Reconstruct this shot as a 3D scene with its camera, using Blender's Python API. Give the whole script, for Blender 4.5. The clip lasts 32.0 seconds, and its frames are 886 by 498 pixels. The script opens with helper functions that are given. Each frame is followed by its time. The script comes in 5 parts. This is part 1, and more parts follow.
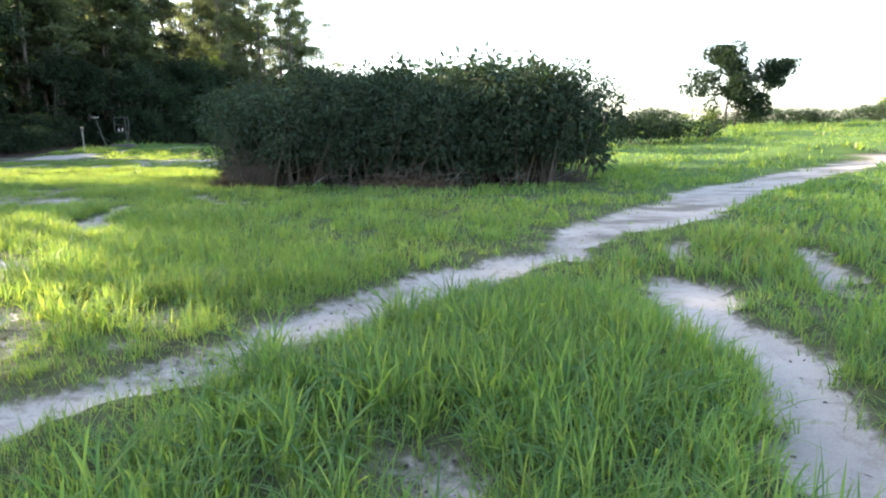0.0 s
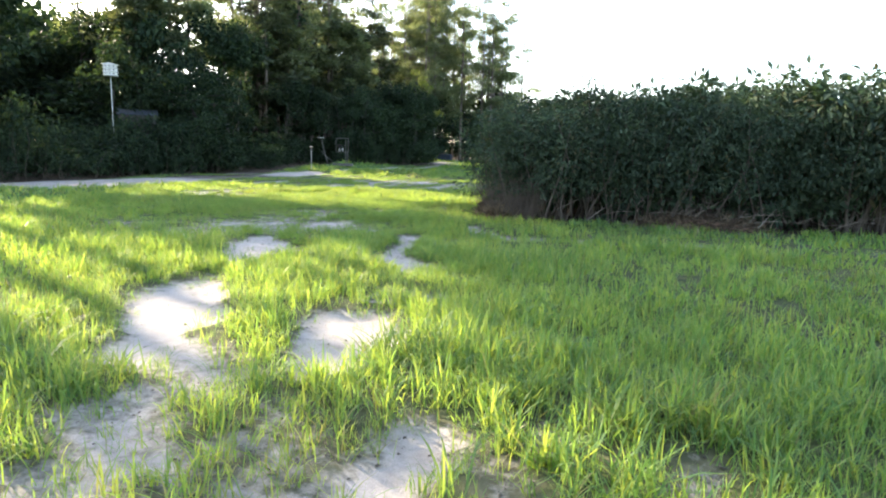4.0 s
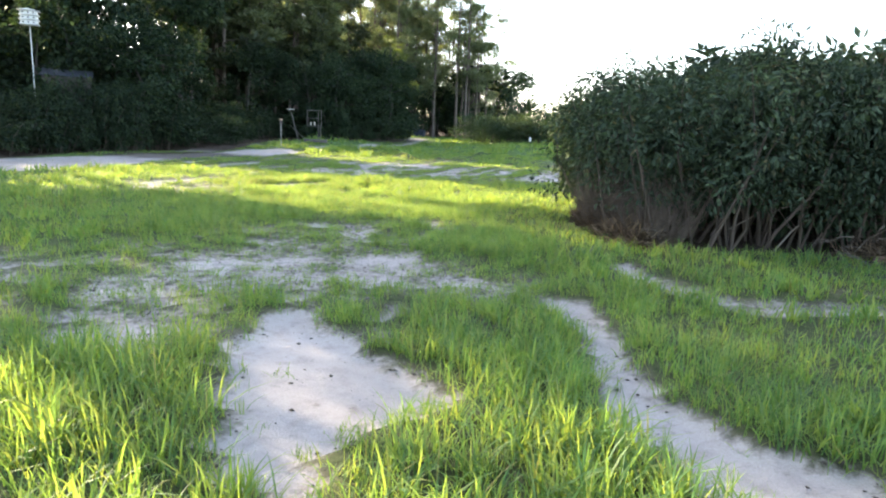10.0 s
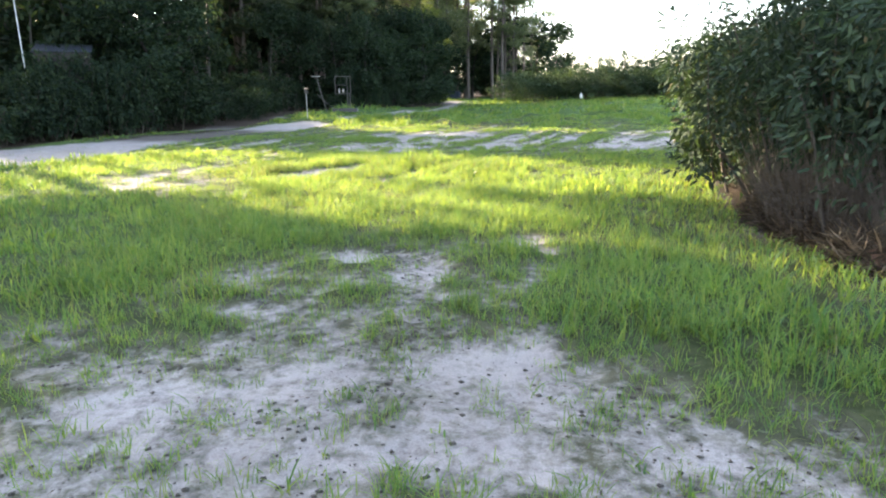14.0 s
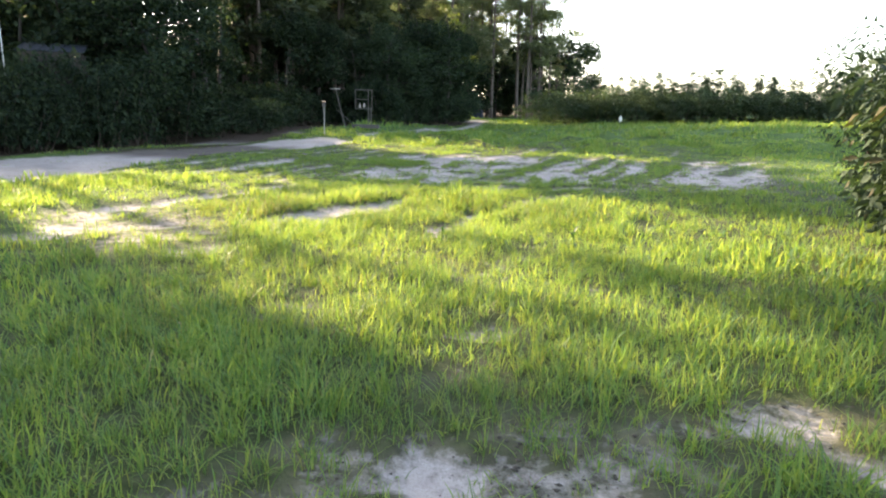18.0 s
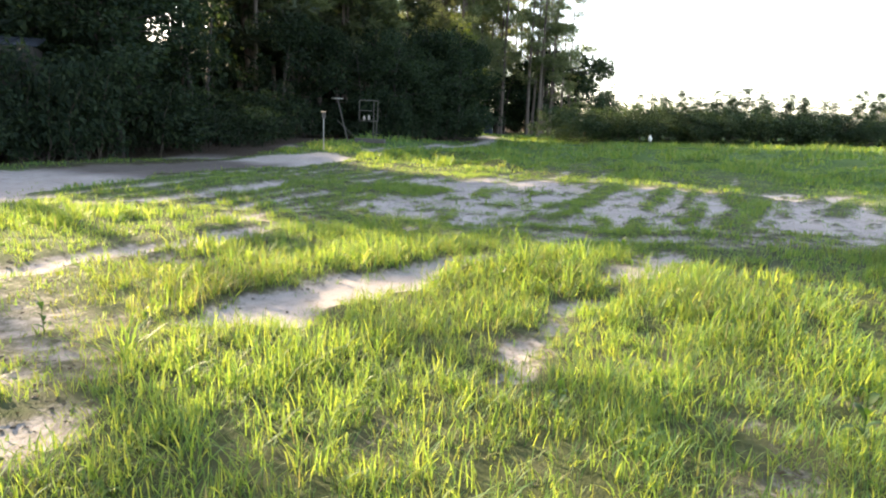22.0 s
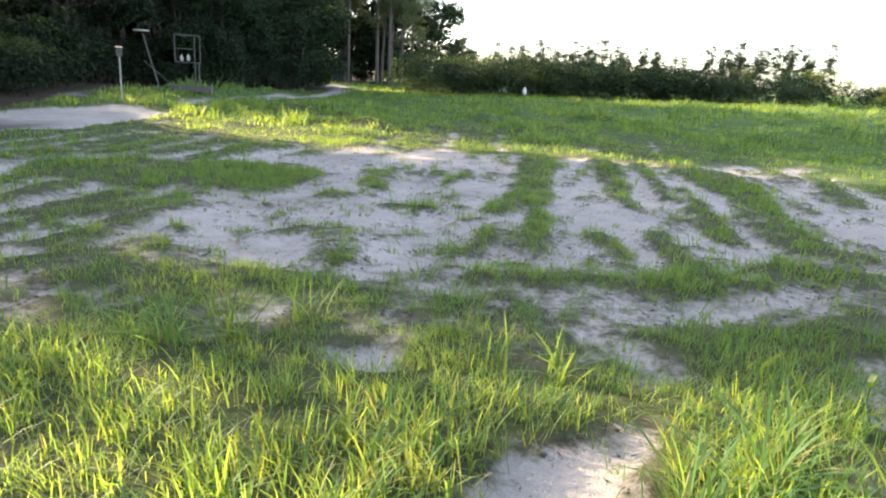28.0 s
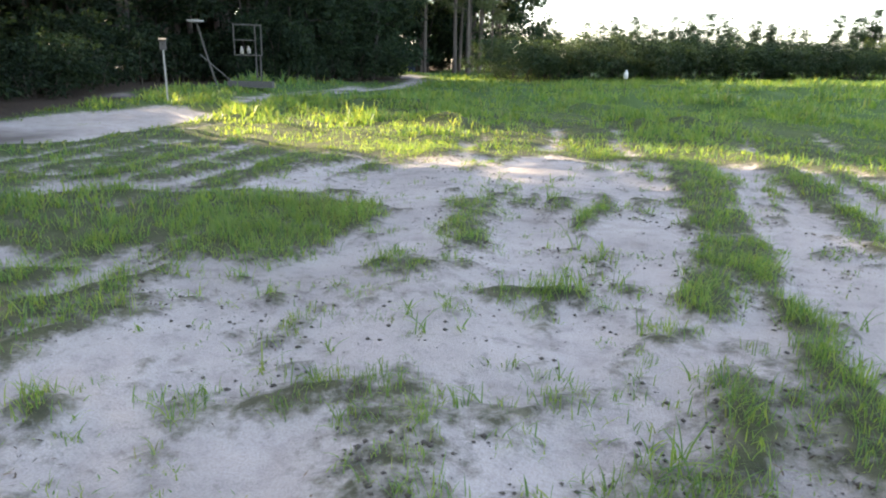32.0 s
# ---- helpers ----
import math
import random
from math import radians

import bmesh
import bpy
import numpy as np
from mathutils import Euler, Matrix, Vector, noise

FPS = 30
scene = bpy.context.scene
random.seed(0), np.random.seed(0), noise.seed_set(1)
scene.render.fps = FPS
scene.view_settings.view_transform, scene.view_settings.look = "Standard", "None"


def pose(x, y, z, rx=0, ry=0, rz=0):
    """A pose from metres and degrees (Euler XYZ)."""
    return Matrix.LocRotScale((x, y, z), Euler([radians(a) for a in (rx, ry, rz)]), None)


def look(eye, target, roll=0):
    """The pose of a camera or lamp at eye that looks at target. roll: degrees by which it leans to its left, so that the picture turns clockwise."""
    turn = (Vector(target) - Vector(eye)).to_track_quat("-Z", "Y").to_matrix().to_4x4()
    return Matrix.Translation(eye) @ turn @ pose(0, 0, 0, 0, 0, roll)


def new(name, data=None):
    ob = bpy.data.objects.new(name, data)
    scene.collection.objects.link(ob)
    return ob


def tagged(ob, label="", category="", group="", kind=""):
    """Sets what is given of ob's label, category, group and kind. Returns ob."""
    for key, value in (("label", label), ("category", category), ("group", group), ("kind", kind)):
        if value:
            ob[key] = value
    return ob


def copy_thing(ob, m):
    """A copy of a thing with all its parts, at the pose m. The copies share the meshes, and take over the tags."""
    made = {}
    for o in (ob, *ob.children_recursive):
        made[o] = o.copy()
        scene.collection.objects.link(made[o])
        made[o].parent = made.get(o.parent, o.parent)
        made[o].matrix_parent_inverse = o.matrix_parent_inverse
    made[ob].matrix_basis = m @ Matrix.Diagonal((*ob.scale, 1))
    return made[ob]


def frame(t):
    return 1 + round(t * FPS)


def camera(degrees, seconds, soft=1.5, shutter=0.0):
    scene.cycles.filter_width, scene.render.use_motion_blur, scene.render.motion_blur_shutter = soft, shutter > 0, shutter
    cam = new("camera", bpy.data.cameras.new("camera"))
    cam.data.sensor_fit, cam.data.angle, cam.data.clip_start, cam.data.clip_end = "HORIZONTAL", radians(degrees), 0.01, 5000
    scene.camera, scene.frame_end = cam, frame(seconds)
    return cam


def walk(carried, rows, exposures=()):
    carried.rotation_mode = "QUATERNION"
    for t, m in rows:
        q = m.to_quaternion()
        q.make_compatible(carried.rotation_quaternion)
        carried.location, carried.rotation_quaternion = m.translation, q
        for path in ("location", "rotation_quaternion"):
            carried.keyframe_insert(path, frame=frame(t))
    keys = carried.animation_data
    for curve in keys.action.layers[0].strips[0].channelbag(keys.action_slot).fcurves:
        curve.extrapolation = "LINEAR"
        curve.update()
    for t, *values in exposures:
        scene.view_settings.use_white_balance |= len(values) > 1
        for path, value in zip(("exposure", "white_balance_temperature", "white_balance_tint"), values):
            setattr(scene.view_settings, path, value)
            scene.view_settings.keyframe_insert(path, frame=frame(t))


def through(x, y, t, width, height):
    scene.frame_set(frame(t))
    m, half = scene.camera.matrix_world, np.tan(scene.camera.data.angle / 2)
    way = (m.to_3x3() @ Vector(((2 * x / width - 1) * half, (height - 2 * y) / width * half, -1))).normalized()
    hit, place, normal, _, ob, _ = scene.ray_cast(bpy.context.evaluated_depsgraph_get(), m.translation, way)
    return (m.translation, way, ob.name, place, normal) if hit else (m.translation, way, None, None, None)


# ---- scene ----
cam = camera(70.3, 32.0, 2.1)
METRES, EYE, TILT, LEAN, TURN = 31.25, 1.5, 0.0, 0.0, 0.0
ROWS = [
    (0.0, 0.0, 0.0, 0.0, -0.06, -10.57, 0.34),
    (0.5, -0.0083, 0.0094, 0.0008, 7.97, -11.6, 1.41),
    (1.0, -0.0169, 0.0165, 0.0021, 11.43, -10.99, -0.84),
    (1.5, -0.028, 0.02, 0.003, 8.73, -9.69, 1.79),
    (2.0, -0.0383, 0.0254, 0.0023, 8.04, -10.08, -0.36),
    (2.5, -0.0489, 0.0349, 0.0025, 10.92, -7.4, -2.48),
    (3.0, -0.0631, 0.0417, 0.0017, 11.31, -7.38, -2.72),
    (3.5, -0.0764, 0.0495, 0.0014, 14.33, -8.55, -1.02),
    (5.5, -0.1231, 0.096, -0.0004, 17.79, -7.88, -2.14),
    (6.0, -0.1364, 0.1049, 0.0012, 18.0, -8.25, -1.61),
    (6.5, -0.1474, 0.1187, 0.001, 19.96, -9.2, -3.45),
    (7.0, -0.1574, 0.1325, 0.0008, 18.75, -10.52, -1.34),
    (7.5, -0.1666, 0.1461, 0.0013, 12.77, -11.59, -1.5),
    (8.0, -0.1746, 0.1633, 0.0009, 15.34, -10.94, -2.04),
    (8.5, -0.1847, 0.1784, 0.0013, 15.28, -10.18, -2.08),
    (9.0, -0.193, 0.1902, 0.0022, 12.58, -10.22, 0.58),
    (9.5, -0.1993, 0.2051, 0.0035, 13.87, -9.52, -1.35),
    (10.0, -0.2084, 0.2182, 0.0041, 11.87, -10.61, -2.33),
    (10.5, -0.2149, 0.2318, 0.0029, 10.35, -12.88, -0.06),
    (11.0, -0.2214, 0.2476, 0.0035, 13.49, -13.35, -2.11),
    (11.5, -0.2304, 0.2618, 0.0039, 14.21, -13.1, -1.97),
    (12.0, -0.235, 0.2796, 0.0032, 17.0, -13.5, -2.56),
    (12.5, -0.2406, 0.295, 0.0027, 17.82, -13.45, -2.34),
    (13.0, -0.2477, 0.3116, 0.0033, 14.16, -13.28, 0.46),
    (13.5, -0.2533, 0.328, 0.0037, 14.33, -13.95, 1.03),
    (15.5, -0.279, 0.3789, 0.0036, 16.03, -13.61, -1.28),
    (16.0, -0.2844, 0.3941, 0.0031, 17.4, -12.68, -0.55),
    (16.5, -0.2911, 0.408, 0.0023, 19.01, -12.47, -0.54),
    (17.0, -0.2991, 0.4216, 0.0025, 16.4, -11.46, -1.06),
    (17.5, -0.306, 0.4357, 0.0031, 16.76, -11.82, 0.54),
    (18.0, -0.3146, 0.4485, 0.0025, 15.91, -12.4, -1.01),
    (18.5, -0.3217, 0.4623, 0.0016, 11.92, -14.34, -1.2),
    (19.0, -0.3277, 0.4786, 0.0017, 12.52, -14.48, -2.47),
    (19.5, -0.3364, 0.4939, 0.0024, 10.22, -15.08, -2.0),
    (20.0, -0.3429, 0.5098, 0.002, 12.46, -13.21, -2.3),
    (20.5, -0.3493, 0.5242, 0.0018, 14.54, -13.17, -1.53),
    (21.0, -0.3574, 0.5376, 0.0025, 13.38, -12.83, -0.57),
    (21.5, -0.3631, 0.5542, 0.0024, 15.18, -11.4, -1.91),
    (22.0, -0.3706, 0.5691, 0.0015, 16.06, -11.12, -2.3),
    (22.5, -0.378, 0.5832, 0.0012, 14.14, -12.46, -1.08),
    (23.0, -0.3836, 0.5997, 0.0011, 15.61, -12.27, -1.07),
    (23.5, -0.3908, 0.6144, 0.0004, 10.24, -12.31, -3.1),
    (24.0, -0.3955, 0.6302, -0.0002, 10.19, -12.37, -2.46),
    (24.5, -0.4008, 0.6447, 0.0002, 13.86, -11.88, -2.55),
    (25.0, -0.4083, 0.6572, 0.0015, 12.39, -12.56, -0.15),
    (25.5, -0.4123, 0.6727, 0.0009, 12.42, -13.74, -1.76),
    (26.0, -0.4169, 0.6868, 0.0002, 11.59, -13.89, -1.59),
    (26.5, -0.4217, 0.701, 0.0009, 3.68, -14.8, -2.08),
    (28.5, -0.4368, 0.7504, -0.0012, 1.57, -14.84, -3.29),
    (29.0, -0.4427, 0.7651, -0.001, 0.61, -13.42, -2.31),
    (29.5, -0.4436, 0.7808, -0.002, 2.06, -13.7, -2.38),
    (30.0, -0.4441, 0.7955, -0.0026, 2.59, -14.14, 1.11),
    (30.5, -0.446, 0.8109, -0.0026, -1.38, -14.67, -2.55),
    (31.0, -0.4465, 0.8279, -0.0029, 4.63, -14.66, -2.43),
    (31.5, -0.4487, 0.8432, -0.0034, 7.73, -15.12, -3.16),
    (32.0, -0.452, 0.8564, -0.0037, 8.63, -16.14, -1.51),
]
walk(cam, [(t, pose(0, 0, EYE, TILT, LEAN, TURN) @ pose(METRES * x, METRES * y, METRES * z, 90 + pitch, roll, yaw)) for t, x, y, z, yaw, pitch, roll in ROWS], [(0.0, 2.85, 6300, 10.5), (1.0, 3.18, 6300, 10.5), (2.0, 3.28, 6300, 10.5), (3.5, 3.0, 6300, 10.5), (6.0, 2.6, 6345, 11.2), (8.0, 2.85, 6390, 12.0), (10.0, 3.0, 6436, 12.7), (12.0, 3.12, 6481, 13.4), (15.5, 2.92, 6587, 14.5), (19.0, 2.72, 6850, 14.5), (21.0, 2.65, 6850, 14.5), (24.0, 2.6, 6850, 14.5), (26.0, 2.62, 6825, 14.6), (29.0, 2.8, 6787, 14.8), (32.0, 2.8, 6750, 15.0)])
# late, low sun over the wood, SUN_EL degrees up
SUN_EL = 20.0
SUN_DIR = Vector((-0.91, 0.415, 0)).normalized()
world = bpy.data.worlds.new("sky")
scene.world = world
world.use_nodes = True
wn = world.node_tree.nodes
sky = wn.new("ShaderNodeTexSky")
sky.sky_type = "NISHITA"
sky.sun_disc = False
sky.sun_elevation = radians(SUN_EL)
sky.sun_rotation = math.atan2(SUN_DIR.x, SUN_DIR.y) % (2 * math.pi)
sky.air_density, sky.dust_density, sky.ozone_density = 1.0, 1.6, 1.0
haze = wn.new("ShaderNodeHueSaturation")
haze.inputs["Saturation"].default_value = 0.8
wn["Background"].inputs["Strength"].default_value = 0.12
world.node_tree.links.new(sky.outputs[0], haze.inputs["Color"])
world.node_tree.links.new(haze.outputs[0], wn["Background"].inputs["Color"])
sun = new("sun", bpy.data.lights.new("sun", "SUN"))
sun.data.energy, sun.data.angle, sun.data.color = 4.0, radians(0.6), (1.0, 0.82, 0.56)
travel = -(SUN_DIR * math.cos(radians(SUN_EL)) + Vector((0, 0, math.sin(radians(SUN_EL)))))
sun.matrix_world = look((-40, 30, 40), Vector((-40, 30, 40)) + travel)


# ---- small tools ----
def part(name, me, material, parent, label=""):
    """One mesh object under a thing or a part; me is a mesh or a bmesh."""
    if isinstance(me, bmesh.types.BMesh):
        bm, me = me, bpy.data.meshes.new(name)
        bm.to_mesh(me)
        bm.free()
    if material and not me.materials:
        me.materials.append(material)
    ob = new(name, me)
    ob.parent = parent
    if label:
        ob["label"] = label
    return ob


def array_mesh(name, verts, faces):
    """A mesh from arrays: verts (n, 3) and a list of (m, k) index arrays."""
    me = bpy.data.meshes.new(name)
    loops = np.concatenate([f.ravel() for f in faces]).astype(np.int32)
    sizes = np.concatenate([np.full(len(f), f.shape[1]) for f in faces])
    starts = np.concatenate([[0], np.cumsum(sizes)[:-1]]).astype(np.int32)
    me.vertices.add(len(verts))
    me.vertices.foreach_set("co", np.ascontiguousarray(verts, dtype=np.float32).ravel())
    me.loops.add(len(loops))
    me.loops.foreach_set("vertex_index", loops)
    me.polygons.add(len(sizes))
    me.polygons.foreach_set("loop_start", starts)
    me.update(calc_edges=True)
    me.validate()
    return me


def smooth(me):
    me.polygons.foreach_set("use_smooth", np.ones(len(me.polygons), dtype=bool))
    return me


def hash2(i, j, seed):
    n = (i.astype(np.int64) * 374761393 + j.astype(np.int64) * 668265263 + seed * 982451653) & 0xFFFFFFFF
    n = ((n ^ (n >> 13)) * 1274126177) & 0xFFFFFFFF
    return ((n ^ (n >> 16)) & 0xFFFF) / 65535.0


def value_noise(x, y, seed):
    i, j = np.floor(x), np.floor(y)
    u, v = x - i, y - j
    u, v = u * u * (3 - 2 * u), v * v * (3 - 2 * v)
    a, b = hash2(i, j, seed), hash2(i + 1, j, seed)
    c, d = hash2(i, j + 1, seed), hash2(i + 1, j + 1, seed)
    return (a * (1 - u) + b * u) * (1 - v) + (c * (1 - u) + d * u) * v


def fbm(x, y, seed, octaves=3):
    """Layered noise of an array, about -1 to 1."""
    s, a, t = 0.0, 1.0, 0.0
    for k in range(octaves):
        s = s + a * (2 * value_noise(x * 2 ** k, y * 2 ** k, seed + k) - 1)
        t += a
        a *= 0.5
    return s / t


def step(a, b, x):
    t = np.clip((x - a) / (b - a), 0, 1)
    return t * t * (3 - 2 * t)


def poly_dist(x, y, pts):
    """Signed distance to a polygon, negative inside."""
    d = np.full(x.shape, 1e9)
    inside = np.zeros(x.shape, dtype=bool)
    for (ax, ay), (bx, by) in zip(pts, pts[1:] + pts[:1]):
        ex, ey, wx, wy = bx - ax, by - ay, x - ax, y - ay
        t = np.clip((wx * ex + wy * ey) / (ex * ex + ey * ey), 0, 1)
        d = np.minimum(d, (wx - ex * t) ** 2 + (wy - ey * t) ** 2)
        cross = (ay > y) != (by > y)
        if abs(ey) > 1e-9:
            inside ^= cross & (x < ax + (y - ay) * ex / ey)
    d = np.sqrt(d)
    return np.where(inside, -d, d)


def line_dist(x, y, pts):
    """Distance to a line of (x, y, half width), less its half width."""
    best = np.full(x.shape, 1e9)
    for (ax, ay, ar), (bx, by, br) in zip(pts, pts[1:]):
        ex, ey, wx, wy = bx - ax, by - ay, x - ax, y - ay
        t = np.clip((wx * ex + wy * ey) / (ex * ex + ey * ey + 1e-9), 0, 1)
        best = np.minimum(best, np.hypot(wx - ex * t, wy - ey * t) - (ar + (br - ar) * t))
    return best


# ---- the plan of the meadow: where grass stands and where the sand lies bare ----
AREAS, LINES, STRIPS = [], [], []


def area(cover, soft, *points):
    """A patch of ground: the cover left inside it, and how soft its edge is."""
    AREAS.append((list(points), cover, soft))


def trail(cover, soft, *points):
    """A bare trail through points (x, y, half width)."""
    LINES.append((list(points), cover, soft))


def strip(cover, soft, *points):
    """A strip that the seed drill left green, through points (x, y, half width)."""
    STRIPS.append((list(points), cover, soft))


# thin places first, bare places after them
area(0.6, 0.7, (-13.4, 13.2), (-10.6, 15.2), (-8.8, 14.9), (-7.0, 13.9), (-6.9, 13.0), (-8.2, 12.2), (-10.0, 10.8), (-13, 11.4))
area(0.4, 0.5, (-10.2, 14.6), (-9.0, 14.6), (-7.2, 13.7), (-7.4, 12.9), (-8.4, 12.4), (-9.6, 12.4), (-10.6, 13.2))
area(0.4, 0.35, (-10.7, 13.2), (-9.6, 12.2), (-9.2, 11.0), (-9.6, 10.4), (-10.4, 10.9), (-11.2, 12.0))
area(0.58, 0.5, (-11.8, 15.2), (-11.3, 16.4), (-10.0, 16.9), (-8.6, 17.6), (-8.2, 16.2), (-8.4, 15.2), (-9, 14.6), (-10.8, 14.5))
area(0.66, 0.5, (-6.5, 4.4), (-6.1, 6.3), (-4.5, 5.7), (-3.4, 4.6), (-3.2, 3.2), (-4.4, 3.0))
area(0.55, 0.3, (-3.3, 5.3), (-2.9, 5.4), (-2.5, 4.0), (-2.8, 3.8))
area(0.6, 0.4, (-2.9, 4.5), (-2.7, 5.4), (-2.0, 5.0), (-2.1, 4.0))
area(0.5, 0.3, (-0.9, 2.85), (-0.4, 3.0), (0.1, 2.95), (0.35, 2.5), (0, 2.3), (-0.7, 2.3))
area(0.8, 0.6, (-18.2, 20.4), (-18.2, 25.4), (-15.2, 25.6), (-13.6, 22.0), (-15, 19.8))
area(0.45, 0.6, (-18.4, 20.6), (-17.2, 22.8), (-15.2, 21.4), (-14.6, 20.2), (-16.8, 19.4))
area(0.85, 0.6, (-13.2, 20.4), (-12.4, 23.2), (-10.0, 22.6), (-9.2, 19.4), (-10.6, 17.6), (-12, 18.6))
area(0.85, 0.6, (-4.2, 14.6), (-4.2, 13.2), (6, 14.2), (6, 16.6))
# bare sand beside the start of the walk
area(0.03, 0.1, (2.0, 5.9), (2.4, 6.4), (2.8, 5.9), (2.6, 5.2), (2.25, 4.6), (2.6, 4.4), (2.4, 3.7), (2.2, 3.1), (2.2, 2.4), (1.9, 1.8), (1.3, 1.8), (1.5, 2.6), (1.95, 3.7), (1.8, 4.4), (1.65, 5.0))
area(0.06, 0.12, (2.9, 8.2), (3.25, 8.2), (2.9, 7.1), (2.6, 7.1))
area(0.14, 0.15, (4.6, 8.4), (4.6, 7.6), (4.2, 6.1), (3.7, 5.4), (3.6, 5.6), (4.3, 7.6))
area(0.03, 0.12, (-7.8, 7.2), (-7.5, 8.5), (-6.95, 8.0), (-6.2, 6.5), (-5.85, 5.6), (-6.3, 5.4), (-7.2, 6.5))
area(0.03, 0.12, (-5.6, 7.3), (-4.8, 7.4), (-4.4, 6.9), (-4.5, 5.9), (-4.9, 5.6), (-5.3, 6.5))
area(0.06, 0.1, (-4.1, 5.0), (-3.8, 5.3), (-3.45, 4.5), (-3.4, 4.0), (-3.7, 4.1), (-3.9, 4.6))
area(0.25, 0.15, (-5.3, 8.5), (-4.7, 8.5), (-4.4, 7.9), (-5.2, 7.6))
# the trodden sand half way
area(0.02, 0.1, (-9.1, 11.7), (-8.8, 11.85), (-8.4, 11.5), (-7.8, 10.9), (-7.4, 10.45), (-7.0, 10.4), (-7.2, 10.0), (-7.6, 9.9), (-7.55, 9.1), (-7.9, 9.1), (-8.6, 10.2), (-8.9, 11.0))
area(0.03, 0.1, (-6.85, 13.3), (-6.3, 13.1), (-6.0, 11.2), (-5.5, 10.3), (-5.0, 9.9), (-5.3, 9.3), (-5.9, 9.7), (-6.35, 10.9), (-6.55, 12.3))
area(0.06, 0.15, (-10.4, 10.7), (-9.9, 11.25), (-9.4, 11.0), (-9.35, 10.55), (-9.9, 10.5))
trail(0.25, 0.15, (-8.0, 12.2, 0.1), (-7.9, 11.4, 0.1), (-7.7, 11.0, 0.08))
area(0.4, 0.25, (-10.0, 15.8), (-9.6, 16.1), (-9.4, 15.4), (-9.7, 15.2))
area(0.08, 0.1, (-10.65, 16.4), (-10.6, 16.75), (-10.3, 16.4), (-10.35, 16.1), (-10.5, 16.1))
# bare strips before the field
area(0.03, 0.1, (-14.8, 21.6), (-14.45, 23.3), (-13.9, 24.25), (-13.2, 25.35), (-12.6, 25.85), (-12.8, 25.0), (-13.35, 24.2), (-13.4, 23.3), (-13.9, 22.0))
area(0.15, 0.12, (-14.6, 19.8), (-14.3, 20.3), (-14.0, 20.0), (-14.2, 19.6))
area(0.12, 0.12, (-12.05, 23.1), (-12.0, 23.65), (-11.6, 23.6), (-11.75, 23.0))
area(0.12, 0.12, (-14.15, 26.4), (-13.8, 26.8), (-13.75, 26.2), (-14.0, 26.1))
area(0.5, 0.5, (-21, 25.6), (-16, 26.2), (-13, 26.8), (-9.5, 27.6), (-6.5, 29.4), (-6.5, 31), (-11, 30), (-21, 28.6))
# the bare field and the sand road under the wood
area(0.07, 0.4, (-20.4, 27.2), (-16.2, 27.1), (-15, 27.8), (-13.4, 27.9), (-12.4, 28.4), (-11.3, 28.9), (-8.2, 29.2), (-6.2, 31.4), (-5.2, 38.4), (-11, 37.7), (-12.8, 37.4), (-14.6, 38.0), (-16.1, 36.5), (-17.4, 36.7), (-20.6, 37.6))
area(0.03, 0.3, (-27.6, 17), (-22.4, 19.6), (-20.8, 28.6), (-21.0, 36), (-20.6, 41.6), (-24.2, 43), (-25.6, 36), (-26.3, 30), (-28.4, 24))
# tracks
trail(0.25, 0.2, (-5.9, 5.6, 0.22), (-5.4, 4.7, 0.2), (-4.9, 3.6, 0.18))
area(0.6, 0.4, (-4.8, 2.2), (-2.9, 3.4), (-2.4, 4.2), (-3.3, 5.2), (-4.8, 4.6))
trail(0.08, 0.12, (-3.6, 2.0, 0.3), (-2.3, 3.25, 0.32), (-1.8, 3.6, 0.22), (-1.35, 3.8, 0.14))
trail(0.26, 0.2, (-1.7, 3.85, 0.28), (-1.1, 4.5, 0.26))
trail(0.07, 0.16, (-1.1, 4.65, 0.36), (-0.75, 5.0, 0.46), (-0.1, 5.9, 0.38), (0.65, 6.8, 0.36), (1.4, 7.5, 0.36), (2.4, 9.4, 0.5), (4.0, 11.2, 0.85), (7.6, 16.3, 0.9), (11.4, 19.6, 0.9), (15.5, 22.6, 0.9), (26, 30, 0.9))
trail(0.3, 0.25, (-6.0, 15.0, 0.12), (-4.7, 13.5, 0.22), (-3.2, 13.8, 0.2), (-1.4, 13.5, 0.18))
trail(0.15, 0.1, (-3.1, 7.1, 0.1), (-3.05, 6.75, 0.1))
# wheel marks curving over the trodden sand
trail(0.24, 0.3, (-10.4, 11.2, 0.14), (-10.6, 12.0, 0.12), (-10.6, 13.5, 0.1), (-10.5, 14.5, 0.08))
trail(0.24, 0.3, (-9.9, 13.0, 0.16), (-9.8, 14.1, 0.16), (-9.4, 13.6, 0.12))
trail(0.2, 0.3, (-9.0, 13.1, 0.16), (-8.2, 13.5, 0.16), (-7.7, 13.3, 0.16), (-7.1, 13.3, 0.12))
trail(0.34, 0.3, (-12.6, 11.9, 0.1), (-11.6, 12.9, 0.12), (-11.0, 13.6, 0.12))
trail(0.18, 0.16, (-5.9, 15.1, 0.16), (-5.6, 14.4, 0.16), (-5.3, 13.8, 0.14))
trail(0.36, 0.3, (-10.1, 16.35, 0.1), (-9.75, 15.9, 0.14), (-9.4, 15.2, 0.16))
trail(0.45, 0.2, (-11.35, 16.1, 0.12), (-11.5, 15.5, 0.14), (-11.6, 14.8, 0.14))
